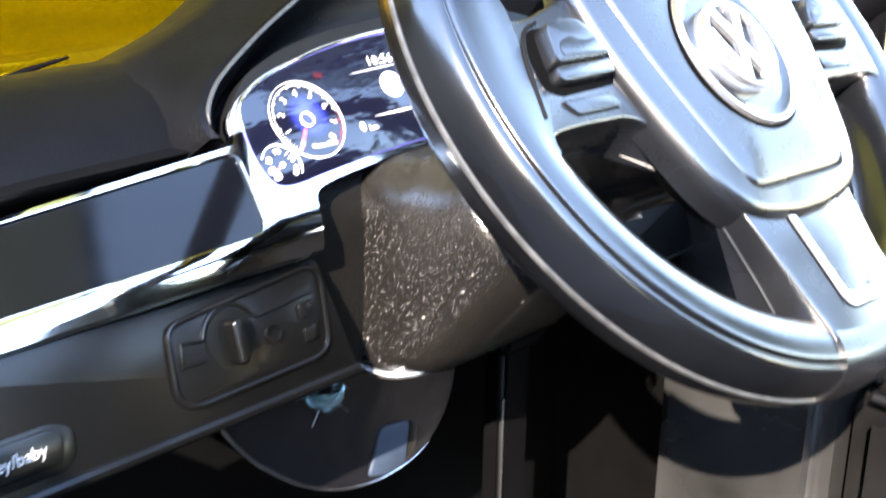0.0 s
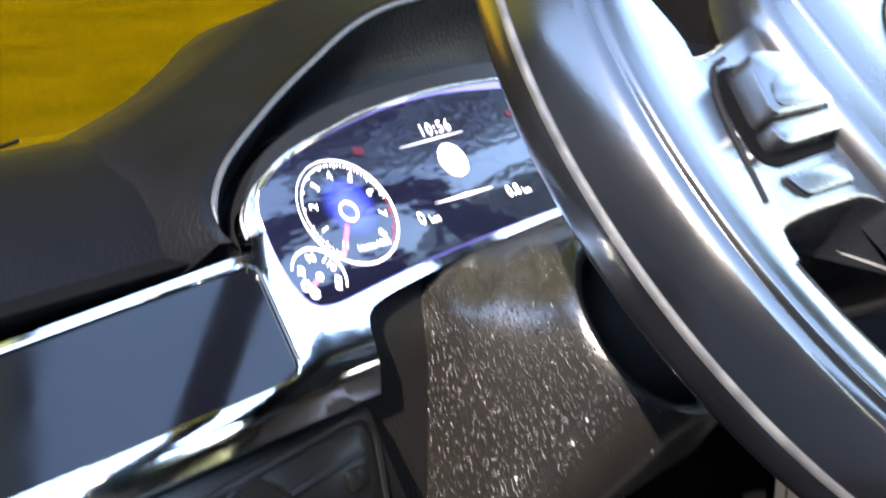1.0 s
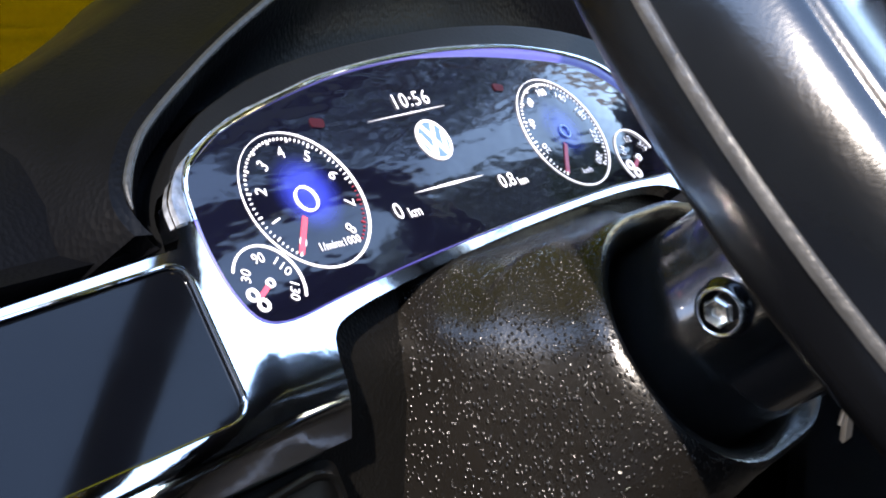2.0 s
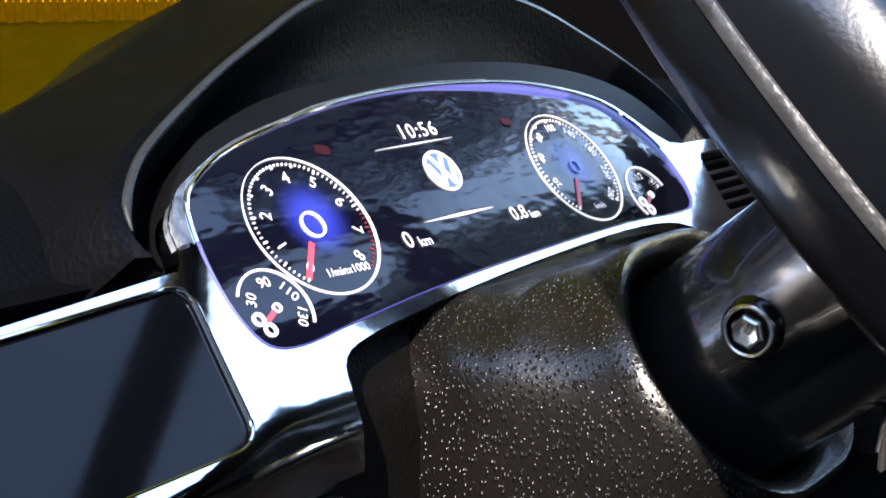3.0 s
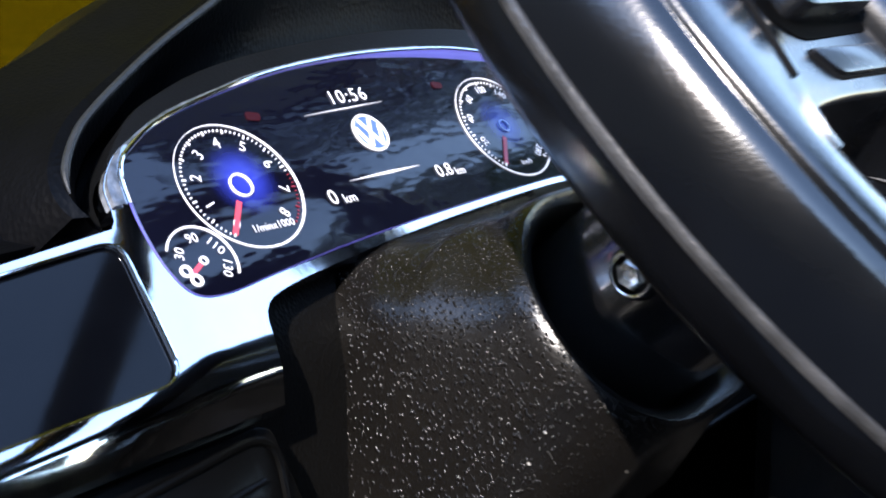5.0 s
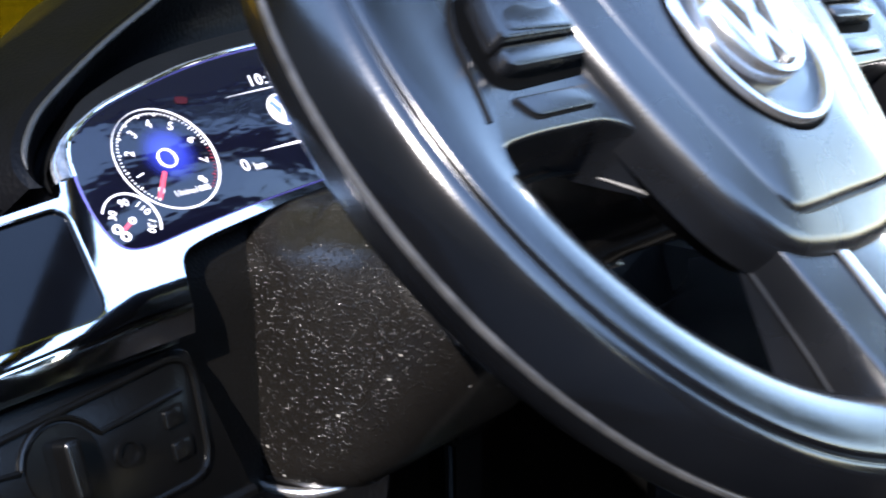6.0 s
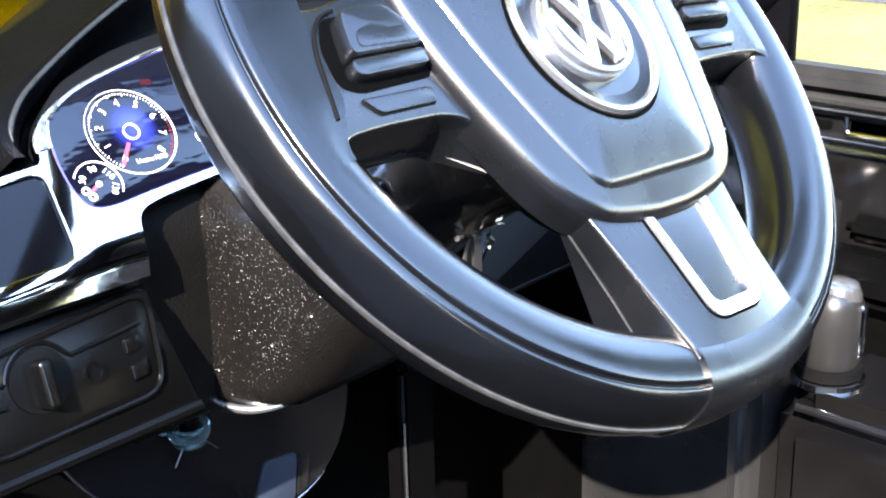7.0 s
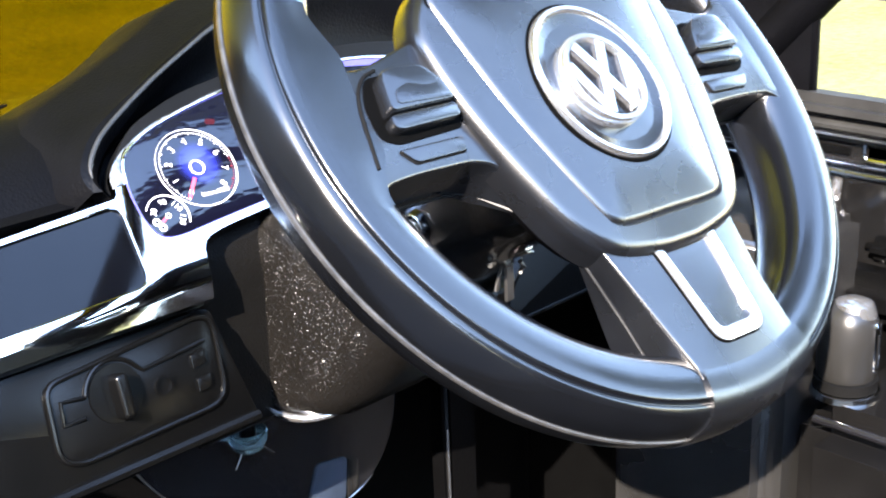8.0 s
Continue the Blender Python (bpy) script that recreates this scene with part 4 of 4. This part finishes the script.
def section_of(points):
    return [(p.x, p.y) for p in smooth_loop([Vector((x / 1000, y / 1000, 0)) for x, y in points], 4)]


OUTSIDE = [(9.9, 7.6), (11.0, 4.0), (11.4, -1), (11.2, -6), (9.4, -10.8), (5, -13), (-5, -13), (-10, -11), (-11.8, -6), (-12, 1), (-11.2, 6.6), (-8.8, 10.4), (-4.5, 12.3), (0, 12.9)]
PROFILE = section_of([(4, 12.6), (7.6, 10.9)] + OUTSIDE)
GROOVE = section_of([(3.6, 12.7), (4.9, 12.2), (5.5, 10.9), (6.1, 10.9), (6.6, 11.4), (8.4, 10.3)] + OUTSIDE)
for i in range(steps):
    a = 2 * math.pi * i / steps
    rings.append([Vector(((RIM + r) * math.cos(a), (RIM + r) * math.sin(a), h)) for r, h in GROOVE])
part("rim", loft(rings + rings[:1]), RIM_BLACK, wheel, m=STEER)
ridge = [(0.0110, -0.0036), (0.0119, -0.0034), (0.0121, -0.0028), (0.0121, -0.0023), (0.0119, -0.0018), (0.0110, -0.0016)]
part("parting_seam", loft([[Vector(((RIM + r) * math.cos(a), (RIM + r) * math.sin(a), h)) for r, h in ridge] for a in np.linspace(0, 2 * math.pi, 145)], closed=False), SEAM_GREY, wheel, "worn grey moulding seam", m=STEER)

HALF = [(0, 46), (26, 44), (42, 38), (52, 29), (57.5, 19), (58, 9), (56.8, -2), (52.5, -20), (47, -37), (42, -49), (35, -58), (26, -63.2), (10, -66.2), (0, -66.6)]
GROOVE_HALF = [(0, 43), (26, 42), (42, 38), (48, 30), (47, 18), (41.5, -9.5), (34.5, -33), (28.5, -50), (25, -54), (18, -55), (0, -55)]


def around(half, n=120, centre=(0.0, -0.010)):
    """The closed outline mirrored from its right half, at even angles about a centre."""
    pts = smooth_loop(mm(half + [(-u, v) for u, v in reversed(half[1:-1])]), 6)
    polar = sorted((math.atan2(p.y - centre[1], p.x - centre[0]), math.hypot(p.x - centre[0], p.y - centre[1])) for p in pts)
    ang = np.array([q[0] for q in polar])
    rad = np.array([q[1] for q in polar])
    at = np.linspace(-math.pi, math.pi, n, endpoint=False)
    return [(q, r) for q, r in zip(at, np.interp(at, ang, rad, period=2 * math.pi))]


def level(outline, k, w, inset=0.0, centre=(0.0, -0.010)):
    return [Vector((centre[0] + (r * k - inset) * math.cos(q), centre[1] + (r * k - inset) * math.sin(q), w)) for q, r in outline]


BODY, SEAM = around(HALF), around(GROOVE_HALF)
hub = part("hub_pad", loft([level(BODY, 1.0, -0.0240), level(BODY, 1.0, -0.0185), level(BODY, 1, -0.0152, 0.0004), level(BODY, 1, -0.0131, 0.0013), level(BODY, 1, -0.0119, 0.0028), level(BODY, 1, -0.0115, 0.0044), level(SEAM, 1, -0.0108, -0.0007),
                            level(SEAM, 1, -0.0117), level(SEAM, 1, -0.0105, 0.0009), level(SEAM, 1, -0.0100, 0.0024), level(SEAM, 0.6, -0.0088), level(SEAM, 0.2, -0.0085)], caps=(False, True)), WHEEL, wheel, "domed black hub pad with a moulded seam", m=HUB_FACE)
part("hub_back", loft([level(BODY, 0.985, -0.0235), level(BODY, 0.92, -0.0295), level(BODY, 0.70, -0.036), level(BODY, 0.45, -0.040)], caps=(False, True)), DASH, wheel, m=HUB_FACE)


def oval(k, h, centre=(-0.0008, -0.0095), a=0.0262, b=0.0280):
    return [Vector((centre[0] + a * k * math.cos(q), centre[1] + b * k * math.sin(q), h)) for q in (2 * math.pi * i / 72 for i in range(72))]


badge = part("badge_ring", loft([oval(1.0, -0.0105), oval(0.995, -0.0080), oval(0.97, -0.0068), oval(0.93, -0.0068), oval(0.895, -0.0080), oval(0.89, -0.0105)]), SATIN, wheel, "oval chrome ring round the badge", m=HUB_FACE)
part("badge_dish", loft([oval(0.90, -0.0080), oval(0.87, -0.0083), oval(0.62, -0.0092), oval(0.3, -0.0092)], caps=(False, True)), WHEEL, badge, m=HUB_FACE)
part("ring_gap", tube(oval(1.012, -0.0089), 0.0007, closed=True, sides=6), GAP_SHADE, badge, m=HUB_FACE)
DISC = (-0.0030, -0.0102)
disc = part("badge", lathe([(0.0162, -0.0100), (0.0162, -0.0048), (0.0156, -0.0040), (0.0140, -0.0038), (0.0137, -0.0044), (0.0136, -0.0090)], 56, DISC), SATIN, wheel, "round silver badge with zigzag strokes", m=HUB_FACE)
part("badge_ground", lathe([(0.0138, -0.0060), (0.0, -0.0060)], 40, DISC), GLOSS, disc, m=HUB_FACE)
for a, b, w in badge_strokes(*DISC, 0.0146, 0.0036):
    part("stroke", bar(*a, *b, w, -0.0060, 0.0019), SATIN, disc, m=HUB_FACE)


def spoke_parts(side):
    # the spoke's outer end lies over the crown of the rim and runs into it
    arc = [(-100.5 * math.cos(radians(q)), -4.6 + 100.5 * math.sin(radians(q))) for q in (-15.5, -11, -6, 0, 5, 10, 14, 18)]
    pts = mm([*arc, (-92, 19.5), (-89, 14.5), (-84, 12.6), (-78, 13), (-58, 18.8), (-46, 20), (-34, 0), (-30, -56), (-43, -38), (-50.5, -25), (-58, -22), (-80, -22), (-91, -23), (-94.5, -27)])
    if side > 0:
        pts = mirrored(pts)
    k = lambda q: Vector((side * -q[0] / 1000, q[1] / 1000, 0))  # noqa: E731
    radii = [0.0] * 8 + [0.004, 0.004, 0.004, 0.006, 0.003, 0, 0, 0, 0.004, 0.004, 0.004, 0.006, 0.003, 0.002]
    bm = plate(rounded(pts, radii if side < 0 else radii[::-1]), -0.036, -0.0165, 0.0014, segments=3)
    for v in bm.verts:
        if v.co.z < -0.028:  # the spoke thins out towards the hub
            v.co.z += 0.0115 * ease(-abs(v.co.x), -0.052, -0.040)
    part("side_spoke", bm, WHEEL, wheel, m=HUB_FACE)
    # the spoke flows up over the crown of the rim
    flow = []
    for q in np.linspace(-14.5, 25, 26) if side < 0 else ():
        reach = 0.0070 + 0.0090 * min(ease(q, -14.5, -4), 1 - ease(q, 13, 25))
        a = radians(180 - q)
        ring = [(0.0015, 0.01292)] + [(-reach * t, 0.01297 - 0.00092 * ease(t, 0, 1)) for t in (0, 0.2, 0.4, 0.6, 0.8, 1.0)] + [(-reach - 0.0012, 0.0108)]
        flow.append([Vector(((RIM + r) * math.cos(a), (RIM + r) * math.sin(a), h)) for r, h in ring])
    if flow:
        part("spoke_root", loft(flow, closed=False), RIM_BLACK, wheel, m=STEER)
    # flat near-black plate paints the shade round the rockers
    well = [k(q) for q in ((-81, 9.2), (-63, 10), (-55.5, 2), (-55, -11.2), (-81, -12.6), (-86.2, -9.5), (-85.5, 1))]
    pod = part("switch_pod", plate(rounded(well, 0.003), -0.020, -0.0162, 0.0002), GAP_SHADE, wheel, "black thumb switch", m=HUB_FACE)
    part("rocker", plate(rounded([k(q) for q in ((-79, 7.8), (-74, 8.8), (-64, 8.0), (-59.5, 2.6), (-57.6, -4.0), (-82, -4.6))], 0.0022), -0.018, -0.0106, 0.0007, segments=2), WHEEL, pod, m=HUB_FACE)
    part("rocker", plate(rounded([k(q) for q in ((-82, -5.0), (-57.4, -4.4), (-57.6, -9.0), (-80, -9.8), (-82.5, -8.8))], 0.0016), -0.018, -0.0122, 0.0007, segments=2), WHEEL, pod, m=HUB_FACE)
    ridge = [k(q) for q in ((-79.5, -3.2), (-78, 1.2), (-72, 3.0), (-66, 1.0), (-61, 1.6), (-58.6, -3.6))]
    part("rocker_ridge", plate(rounded(ridge, 0.002), -0.012, -0.0102, 0.0003, segments=2), WHEEL, pod, m=HUB_FACE)
    slim = [k(q) for q in ((-82, -14.4), (-58.6, -14.0), (-59.3, -18.4), (-78.5, -18.8))]
    part("thumb_button", plate(rounded(slim, [0.001, 0.001, 0.001, 0.002]), -0.018, -0.0154, 0.0007), WHEEL, wheel, "slim black button", m=HUB_FACE)
    part("button_gap", tube([Vector((p.x, p.y, -0.01655)) for p in rounded(slim, 0.001)], 0.0005, closed=True, sides=6), RUBBER, wheel, m=HUB_FACE)
    # a sunk black tube paints the shade along the fold beside the pod
    crease_shade = smooth_loop([k(q) for q in ((-75.5, 11.2), (-80.5, 9.6), (-84.6, 5.5), (-87.2, 0), (-88.8, -6), (-90.2, -12), (-91.6, -18))], 4, closed=False)
    if side < 0:
        part("crease_shade", tube([Vector((p.x, p.y, -0.0163)) for p in crease_shade], 0.0006, sides=6), RUBBER, wheel, m=HUB_FACE)
    rear = [Vector((*k(q).xy, q[2] / 1000)) for q in ((-90, -23.4, -34.5), (-82, -23.2, -34.5), (-58, -23, -34.5), (-50, -24.8, -33), (-42.8, -38.5, -25), (-36.5, -50, -23.7), (-32.5, -59, -23.7), (-28.5, -80, -25.5), (-25, -97, -28))]
    part("parting_line", tube(rear, 0.0006, sides=6), WHEEL_SIDE, wheel, m=HUB_FACE)


spoke_parts(-1)
spoke_parts(1)
lower = [(-33, -58), (30.0, -58), (28.0, -72), (26.6, -82), (27.0, -93), (27.6, -103.0), (14, -105.6), (0, -106.6), (-14, -105.6), (-23, -104), (-23, -100), (-27.5, -82)]
bm = plate(mm(lower), -0.036, -0.0148, 0.0014, segments=3)
for v in bm.verts:
    if v.co.z < -0.028:
        v.co.z += 0.0105 * ease(v.co.y, -0.078, -0.060)
part("lower_spoke", bm, WHEEL, wheel, m=LOW_SPOKE)
clip = []
for i in range(17):
    a = radians(-90 + (-12.5 + 28.4 * i / 16))
    clip.append([Vector(((RIM + r * 1.06) * math.cos(a), (RIM + r * 1.06) * math.sin(a), h * 1.09)) for r, h in PROFILE])
part("rim_clip", loft(clip, caps=(True, True)), WHEEL, wheel, m=STEER)
u_path = rounded(mm([(-14.2, -61.5), (-9.1, -97.0), (14.4, -97.5), (16.2, -61.5)]), [0, 0.006, 0.006, 0], 6)
u_out = [Vector((p.x, p.y, 0)) for p in u_path]
inner_u = rounded(mm([(11.9, -61.5), (10.6, -92.9), (-6.0, -92.7), (-10.6, -61.5)]), [0, 0.003, 0.003, 0], 6)
part("inlay_gap", tube([Vector((p.x, p.y, -0.01485)) for p in u_path], 0.0006, sides=6), GAP_SHADE, wheel, m=LOW_SPOKE)
part("silver_inlay", plate(u_out + inner_u, -0.0165, -0.0136, 0.0006), SATIN, wheel, "U-shaped silver inlay", m=LOW_SPOKE)
# ---- right-hand door ----
DOOR_X = 0.225
door = thing("door_right", (DOOR_X, 0, 0.2), "black plastic car door with open window and glossy strips", "car door")
part("panel", box((DOOR_X, -0.45, 0.16), (DOOR_X + 0.012, 0.25, 0.478), 0.004, 3), LOWER, door)
part("upper_panel", box((DOOR_X - 0.0015, -0.45, 0.404), (DOOR_X + 0.004, 0.25, 0.474), 0.001, 2), DOOR_BLACK, door)
part("sill", box((DOOR_X - 0.006, -0.45, 0.4715), (DOOR_X + 0.011, 0.25, 0.4838), 0.0045, 4), SILL, door)
part("moulded_rib", tube([(DOOR_X - 0.002, y, 0.4703) for y in (0.22, 0.0, -0.42)], 0.0022, sides=8), SILL, door)
part("trim_strip", box((DOOR_X - 0.007, -0.42, 0.4643), (DOOR_X + 0.002, 0.22, 0.4685), 0.0019, 4), SMOKED, door, "glossy smoked trim strip")
part("trim_strip", box((DOOR_X - 0.006, -0.42, 0.4485), (DOOR_X + 0.002, 0.22, 0.4512), 0.0012, 3), SMOKED, door)
part("bright_line", box((DOOR_X - 0.005, -0.42, 0.4531), (DOOR_X + 0.002, 0.22, 0.4545), 0.0006, 2), CHROME, door, "thin bright line")
part("switch_blank", box((DOOR_X - 0.0035, 0.0325, 0.4555), (DOOR_X + 0.002, 0.0510, 0.4632), 0.0022, 4), LOWER, door)
part("switch_blank", box((DOOR_X - 0.0035, 0.0560, 0.4555), (DOOR_X + 0.002, 0.0900, 0.4632), 0.0022, 4), LOWER, door)
grip = part("handle_recess", box((DOOR_X - 0.0015, -0.062, 0.4560), (DOOR_X + 0.002, 0.0280, 0.4640), 0.003, 3), RUBBER, door)
lip_path = rounded([Vector((0.0275, 0.4640, 0)), Vector((0.0275, 0.4568, 0)), Vector((-0.062, 0.4568, 0))], [0, 0.003, 0], 5)
part("recess_lip", tube([(DOOR_X - 0.003, p.x, p.y) for p in lip_path], 0.0011, sides=8), SMOKED, grip)
part("pull_rib", tube([(DOOR_X - 0.0045, y, z) for y, z in ((0.0385, 0.4460), (0.0405, 0.4390), (0.0378, 0.4305), (0.0330, 0.4195), (0.0288, 0.4105))], [0.0020, 0.0034, 0.0030, 0.0024, 0.0020], sides=12), SATIN, door, "curved glossy pull rib")
part("door_pull", box((DOOR_X - 0.010, -0.060, 0.4115), (DOOR_X + 0.002, 0.0225, 0.4225), 0.0045, 4), LOWER, door)
part("window_post", box((DOOR_X, 0.057, 0.48), (DOOR_X + 0.006, 0.082, 0.556), 0.002, 3), DASH, door)
# the quarter between the window and the windscreen, with its rounded inner edge
QUARTER = Matrix(((0, 0, 1, DOOR_X), (1, 0, 0, 0), (0, 1, 0, 0), (0, 0, 0, 1)))
part("quarter_panel", plate(rounded([Vector(p) for p in ((0.098, 0.470, 0), (0.40, 0.44, 0), (0.36, 0.50, 0), (0.27, 0.560, 0), (0.06, 0.556, 0), (0.034, 0.552, 0))], 0.006), 0.002, 0.012, 0.003), DASH, door, m=QUARTER)
part("pillar", tube([(DOOR_X + 0.004, y, 0.506 + (0.0815 - y) * 1.06) for y in (0.112, 0.0815, 0.06, 0.04, 0.036)], 0.0105, sides=14), DASH, door)
part("armrest", box((DOOR_X - 0.022, -0.40, 0.385), (DOOR_X + 0.004, 0.036, 0.408), 0.008, 4), LOWER, door)

# ---- console and gear lever ----
console = thing("centre_console", (0.18, -0.05, 0.14), "dusty black plastic console beside the footwell", "console")
# light is put into the colours: front block paler as lit, rear darker as shaded
part("front_block", box((0.145, 0.022, 0.14), (0.222, 0.116, 0.44), 0.010, 5), GREYWALL, console)
part("rear_block", box((0.145, -0.45, 0.14), (0.222, 0.0165, 0.366), 0.015, 6), DOOR_BLACK, console)
part("edge_strip", tube([(0.1488, y, 0.3622) for y in (0.004, -0.1, -0.3, -0.44)], 0.0018, sides=12), GLOSS, console)
lever = thing("gear_lever", (0.174, 0.004, 0.366), "polished grey gear lever standing on the console", "gear lever")
part("knob", lathe([(0.0120, 0.3735), (0.0131, 0.3765), (0.0131, 0.392), (0.0124, 0.400), (0.0100, 0.4055), (0.006, 0.4085), (0.0, 0.4092)], 40, (0.174, 0.004)), LEVER, lever)
part("base", lathe([(0.0155, 0.3655), (0.0150, 0.3680), (0.0125, 0.3690)], 40, (0.174, 0.004)), SMOKED, lever, "smoked glossy foot ring")
face_out, along = Vector((0.22, -0.975, 0)), Vector((0.975, 0.22, 0))
loop = [Vector((0.174, 0.004, z)) + face_out * (0.0131 - abs(u) * 0.2) + along * u for u, z in ((-0.0034, 0.4005), (0.0034, 0.4005), (0.0036, 0.3790), (-0.0036, 0.3790))]
button = part("push_button", loft([[p - face_out * 0.004 for p in loop], [p + face_out * 0.0004 for p in loop]], caps=(True, True)), SMOKED, lever, "smoked push button")
part("button_frame", tube(rounded(loop, 0.0012, 4), 0.0009, closed=True, sides=8), CHROME, button, "chrome frame")
part("cap", lathe([(0.0098, 0.4020), (0.0096, 0.4045), (0.0080, 0.4085), (0.0045, 0.4102), (0.0, 0.4106)], 40, (0.1745, 0.0025)), SATIN, lever, "bright silver cap")
part("collar", lathe([(0.0138, 0.3690), (0.0138, 0.3735), (0.0118, 0.3740)], 40, (0.174, 0.004)), RUBBER, lever)

# ---- footwell ----
LX, LY = -0.0385, 0.156
lamp_cap = thing("pilot_lamp", (LX, LY, 0.42), "small clear blue lamp cap with wire prongs under the dashboard", "lamp")
part("stem", lathe([(0.0035, 0.374), (0.0035, 0.42)], 16, (LX, LY)), FLOOR, lamp_cap)
part("cap", lathe([(0.0, 0.3685), (0.004, 0.369), (0.0068, 0.3712), (0.0081, 0.3745), (0.0085, 0.3785), (0.0075, 0.379), (0.0068, 0.3755), (0.0045, 0.3730), (0.0, 0.3725)], 32, (LX, LY)), BLUE_CAP, lamp_cap)
for dx in (-0.005, 0.0055):
    part("prong", tube([(LX + dx, LY - 0.002, 0.3702), (LX + dx * 1.9, LY - 0.003, 0.3650)], 0.0002, sides=6), DULL_STEEL, lamp_cap)

# a rounded gearbox cover hangs from the firewall; a bright steel bead draws its lit rim
gearbox = thing("gearbox_cover", (-0.02, 0.24, 0.36), "glossy black rounded gearbox cover on the firewall", "gearbox")
GB = smooth_loop([Vector(p) for p in ((-0.092, 0.395, 0), (-0.086, 0.376, 0), (-0.073, 0.357, 0), (-0.059, 0.343, 0), (-0.041, 0.329, 0), (-0.018, 0.3185, 0), (0.007, 0.315, 0), (0.030, 0.320, 0), (0.046, 0.336, 0), (0.052, 0.360, 0), (0.050, 0.395, 0))], 4, closed=False)
SIDE_ON = Matrix(((1, 0, 0, 0), (0, 0, -1, 0), (0, 1, 0, 0), (0, 0, 0, 1)))
part("shell", plate(GB, -0.240, -0.164, 0.010, segments=5), GLOSS, gearbox, m=SIDE_ON)
part("rim", tube([(p.x, 0.166, p.y) for p in GB[:30]], 0.0009, sides=6), STEEL, gearbox)
# a thin blue plate paints the sky mirrored in the glossy cover
part("sky_reflection_plate", plate(rounded([Vector(p) for p in ((-0.007, 0.3205, 0), (0.004, 0.3175, 0), (0.016, 0.3185, 0), (0.0185, 0.340, 0), (0.001, 0.3425, 0))], 0.003), -0.165, -0.1625, 0.001), SKY_REFLECTION, gearbox, "pale blue patch painted as a sky reflection", m=SIDE_ON)
part("cover_edge", plate(rounded([Vector(p) for p in ((0.0165, 0.3185, 0), (0.024, 0.3205, 0), (0.026, 0.336, 0), (0.019, 0.340, 0))], 0.003), -0.165, -0.1630, 0.001), GREYWALL, gearbox, m=SIDE_ON)
duct = thing("footwell_post", (0.078, 0.16, 0.135), "thin black upright post in the footwell", "post")
part("post", box((0.073, 0.154, 0.135), (0.095, 0.168, 0.36), 0.003, 3), FLOOR, duct)
# a thin steel tube paints the highlight along the post's edge
part("edge_highlight", tube([(0.0728, 0.1535, 0.20), (0.0728, 0.1535, 0.335)], 0.0009, sides=6), STEEL, duct)
part("cap", box((0.070, 0.150, 0.358), (0.10, 0.172, 0.368), 0.003, 3), FLOOR, duct)

# a small bright bracket under the end of the steering shaft; silver pieces paint glints on the boss
AT = (0.0005, 0.0435, 0.4680)
bracket = thing("cable_clip", AT, "pale metal clip under the steering shaft with bright pieces for glints", "clip")
BK = Matrix.Translation(AT)
part("hanger", tube([(0.000, 0.010, 0.018), (0.000, 0.004, 0.008), (0.001, 0.001, 0.002)], 0.0022, sides=8), GLOSS, bracket, m=BK)
part("tongue", box((0.0012, 0.0022, -0.0165), (0.0058, 0.0034, 0.0005), 0.0005), DULL_STEEL, bracket, m=BK)
part("ear", tube(smooth_loop([Vector(p) for p in ((-0.0020, 0.001, -0.0010), (-0.0036, 0.001, -0.0050), (-0.0044, 0.0015, -0.0100))], 4, closed=False), 0.0011, sides=8, flat=0.5), DULL_STEEL, bracket, m=BK)
part("ear", tube([(0.0075, 0.001, -0.0022), (0.0095, 0.001, -0.0048), (0.0075, 0.0015, -0.0068)], 0.0009, sides=8), DULL_STEEL, bracket, m=BK)
part("collar", box((-0.0032, -0.0022, -0.0020), (0.0040, 0.0036, 0.0026), 0.0022, 4), SATIN, bracket, m=BK)
for x, z in ((-0.0122, 0.0062), (-0.0126, 0.0038)):
    part("rivet_glint", tube([(x - 0.0016, -0.005, z + 0.0002), (x + 0.0016, -0.004, z - 0.0002)], 0.0010, sides=8), SATIN, bracket, m=BK)
part("strap_glint", tube([(-0.0045, -0.0075, 0.0052), (-0.0010, -0.009, 0.0058), (0.0040, -0.0075, 0.0044)], 0.0012, sides=8, flat=0.6), SATIN, bracket, m=BK)
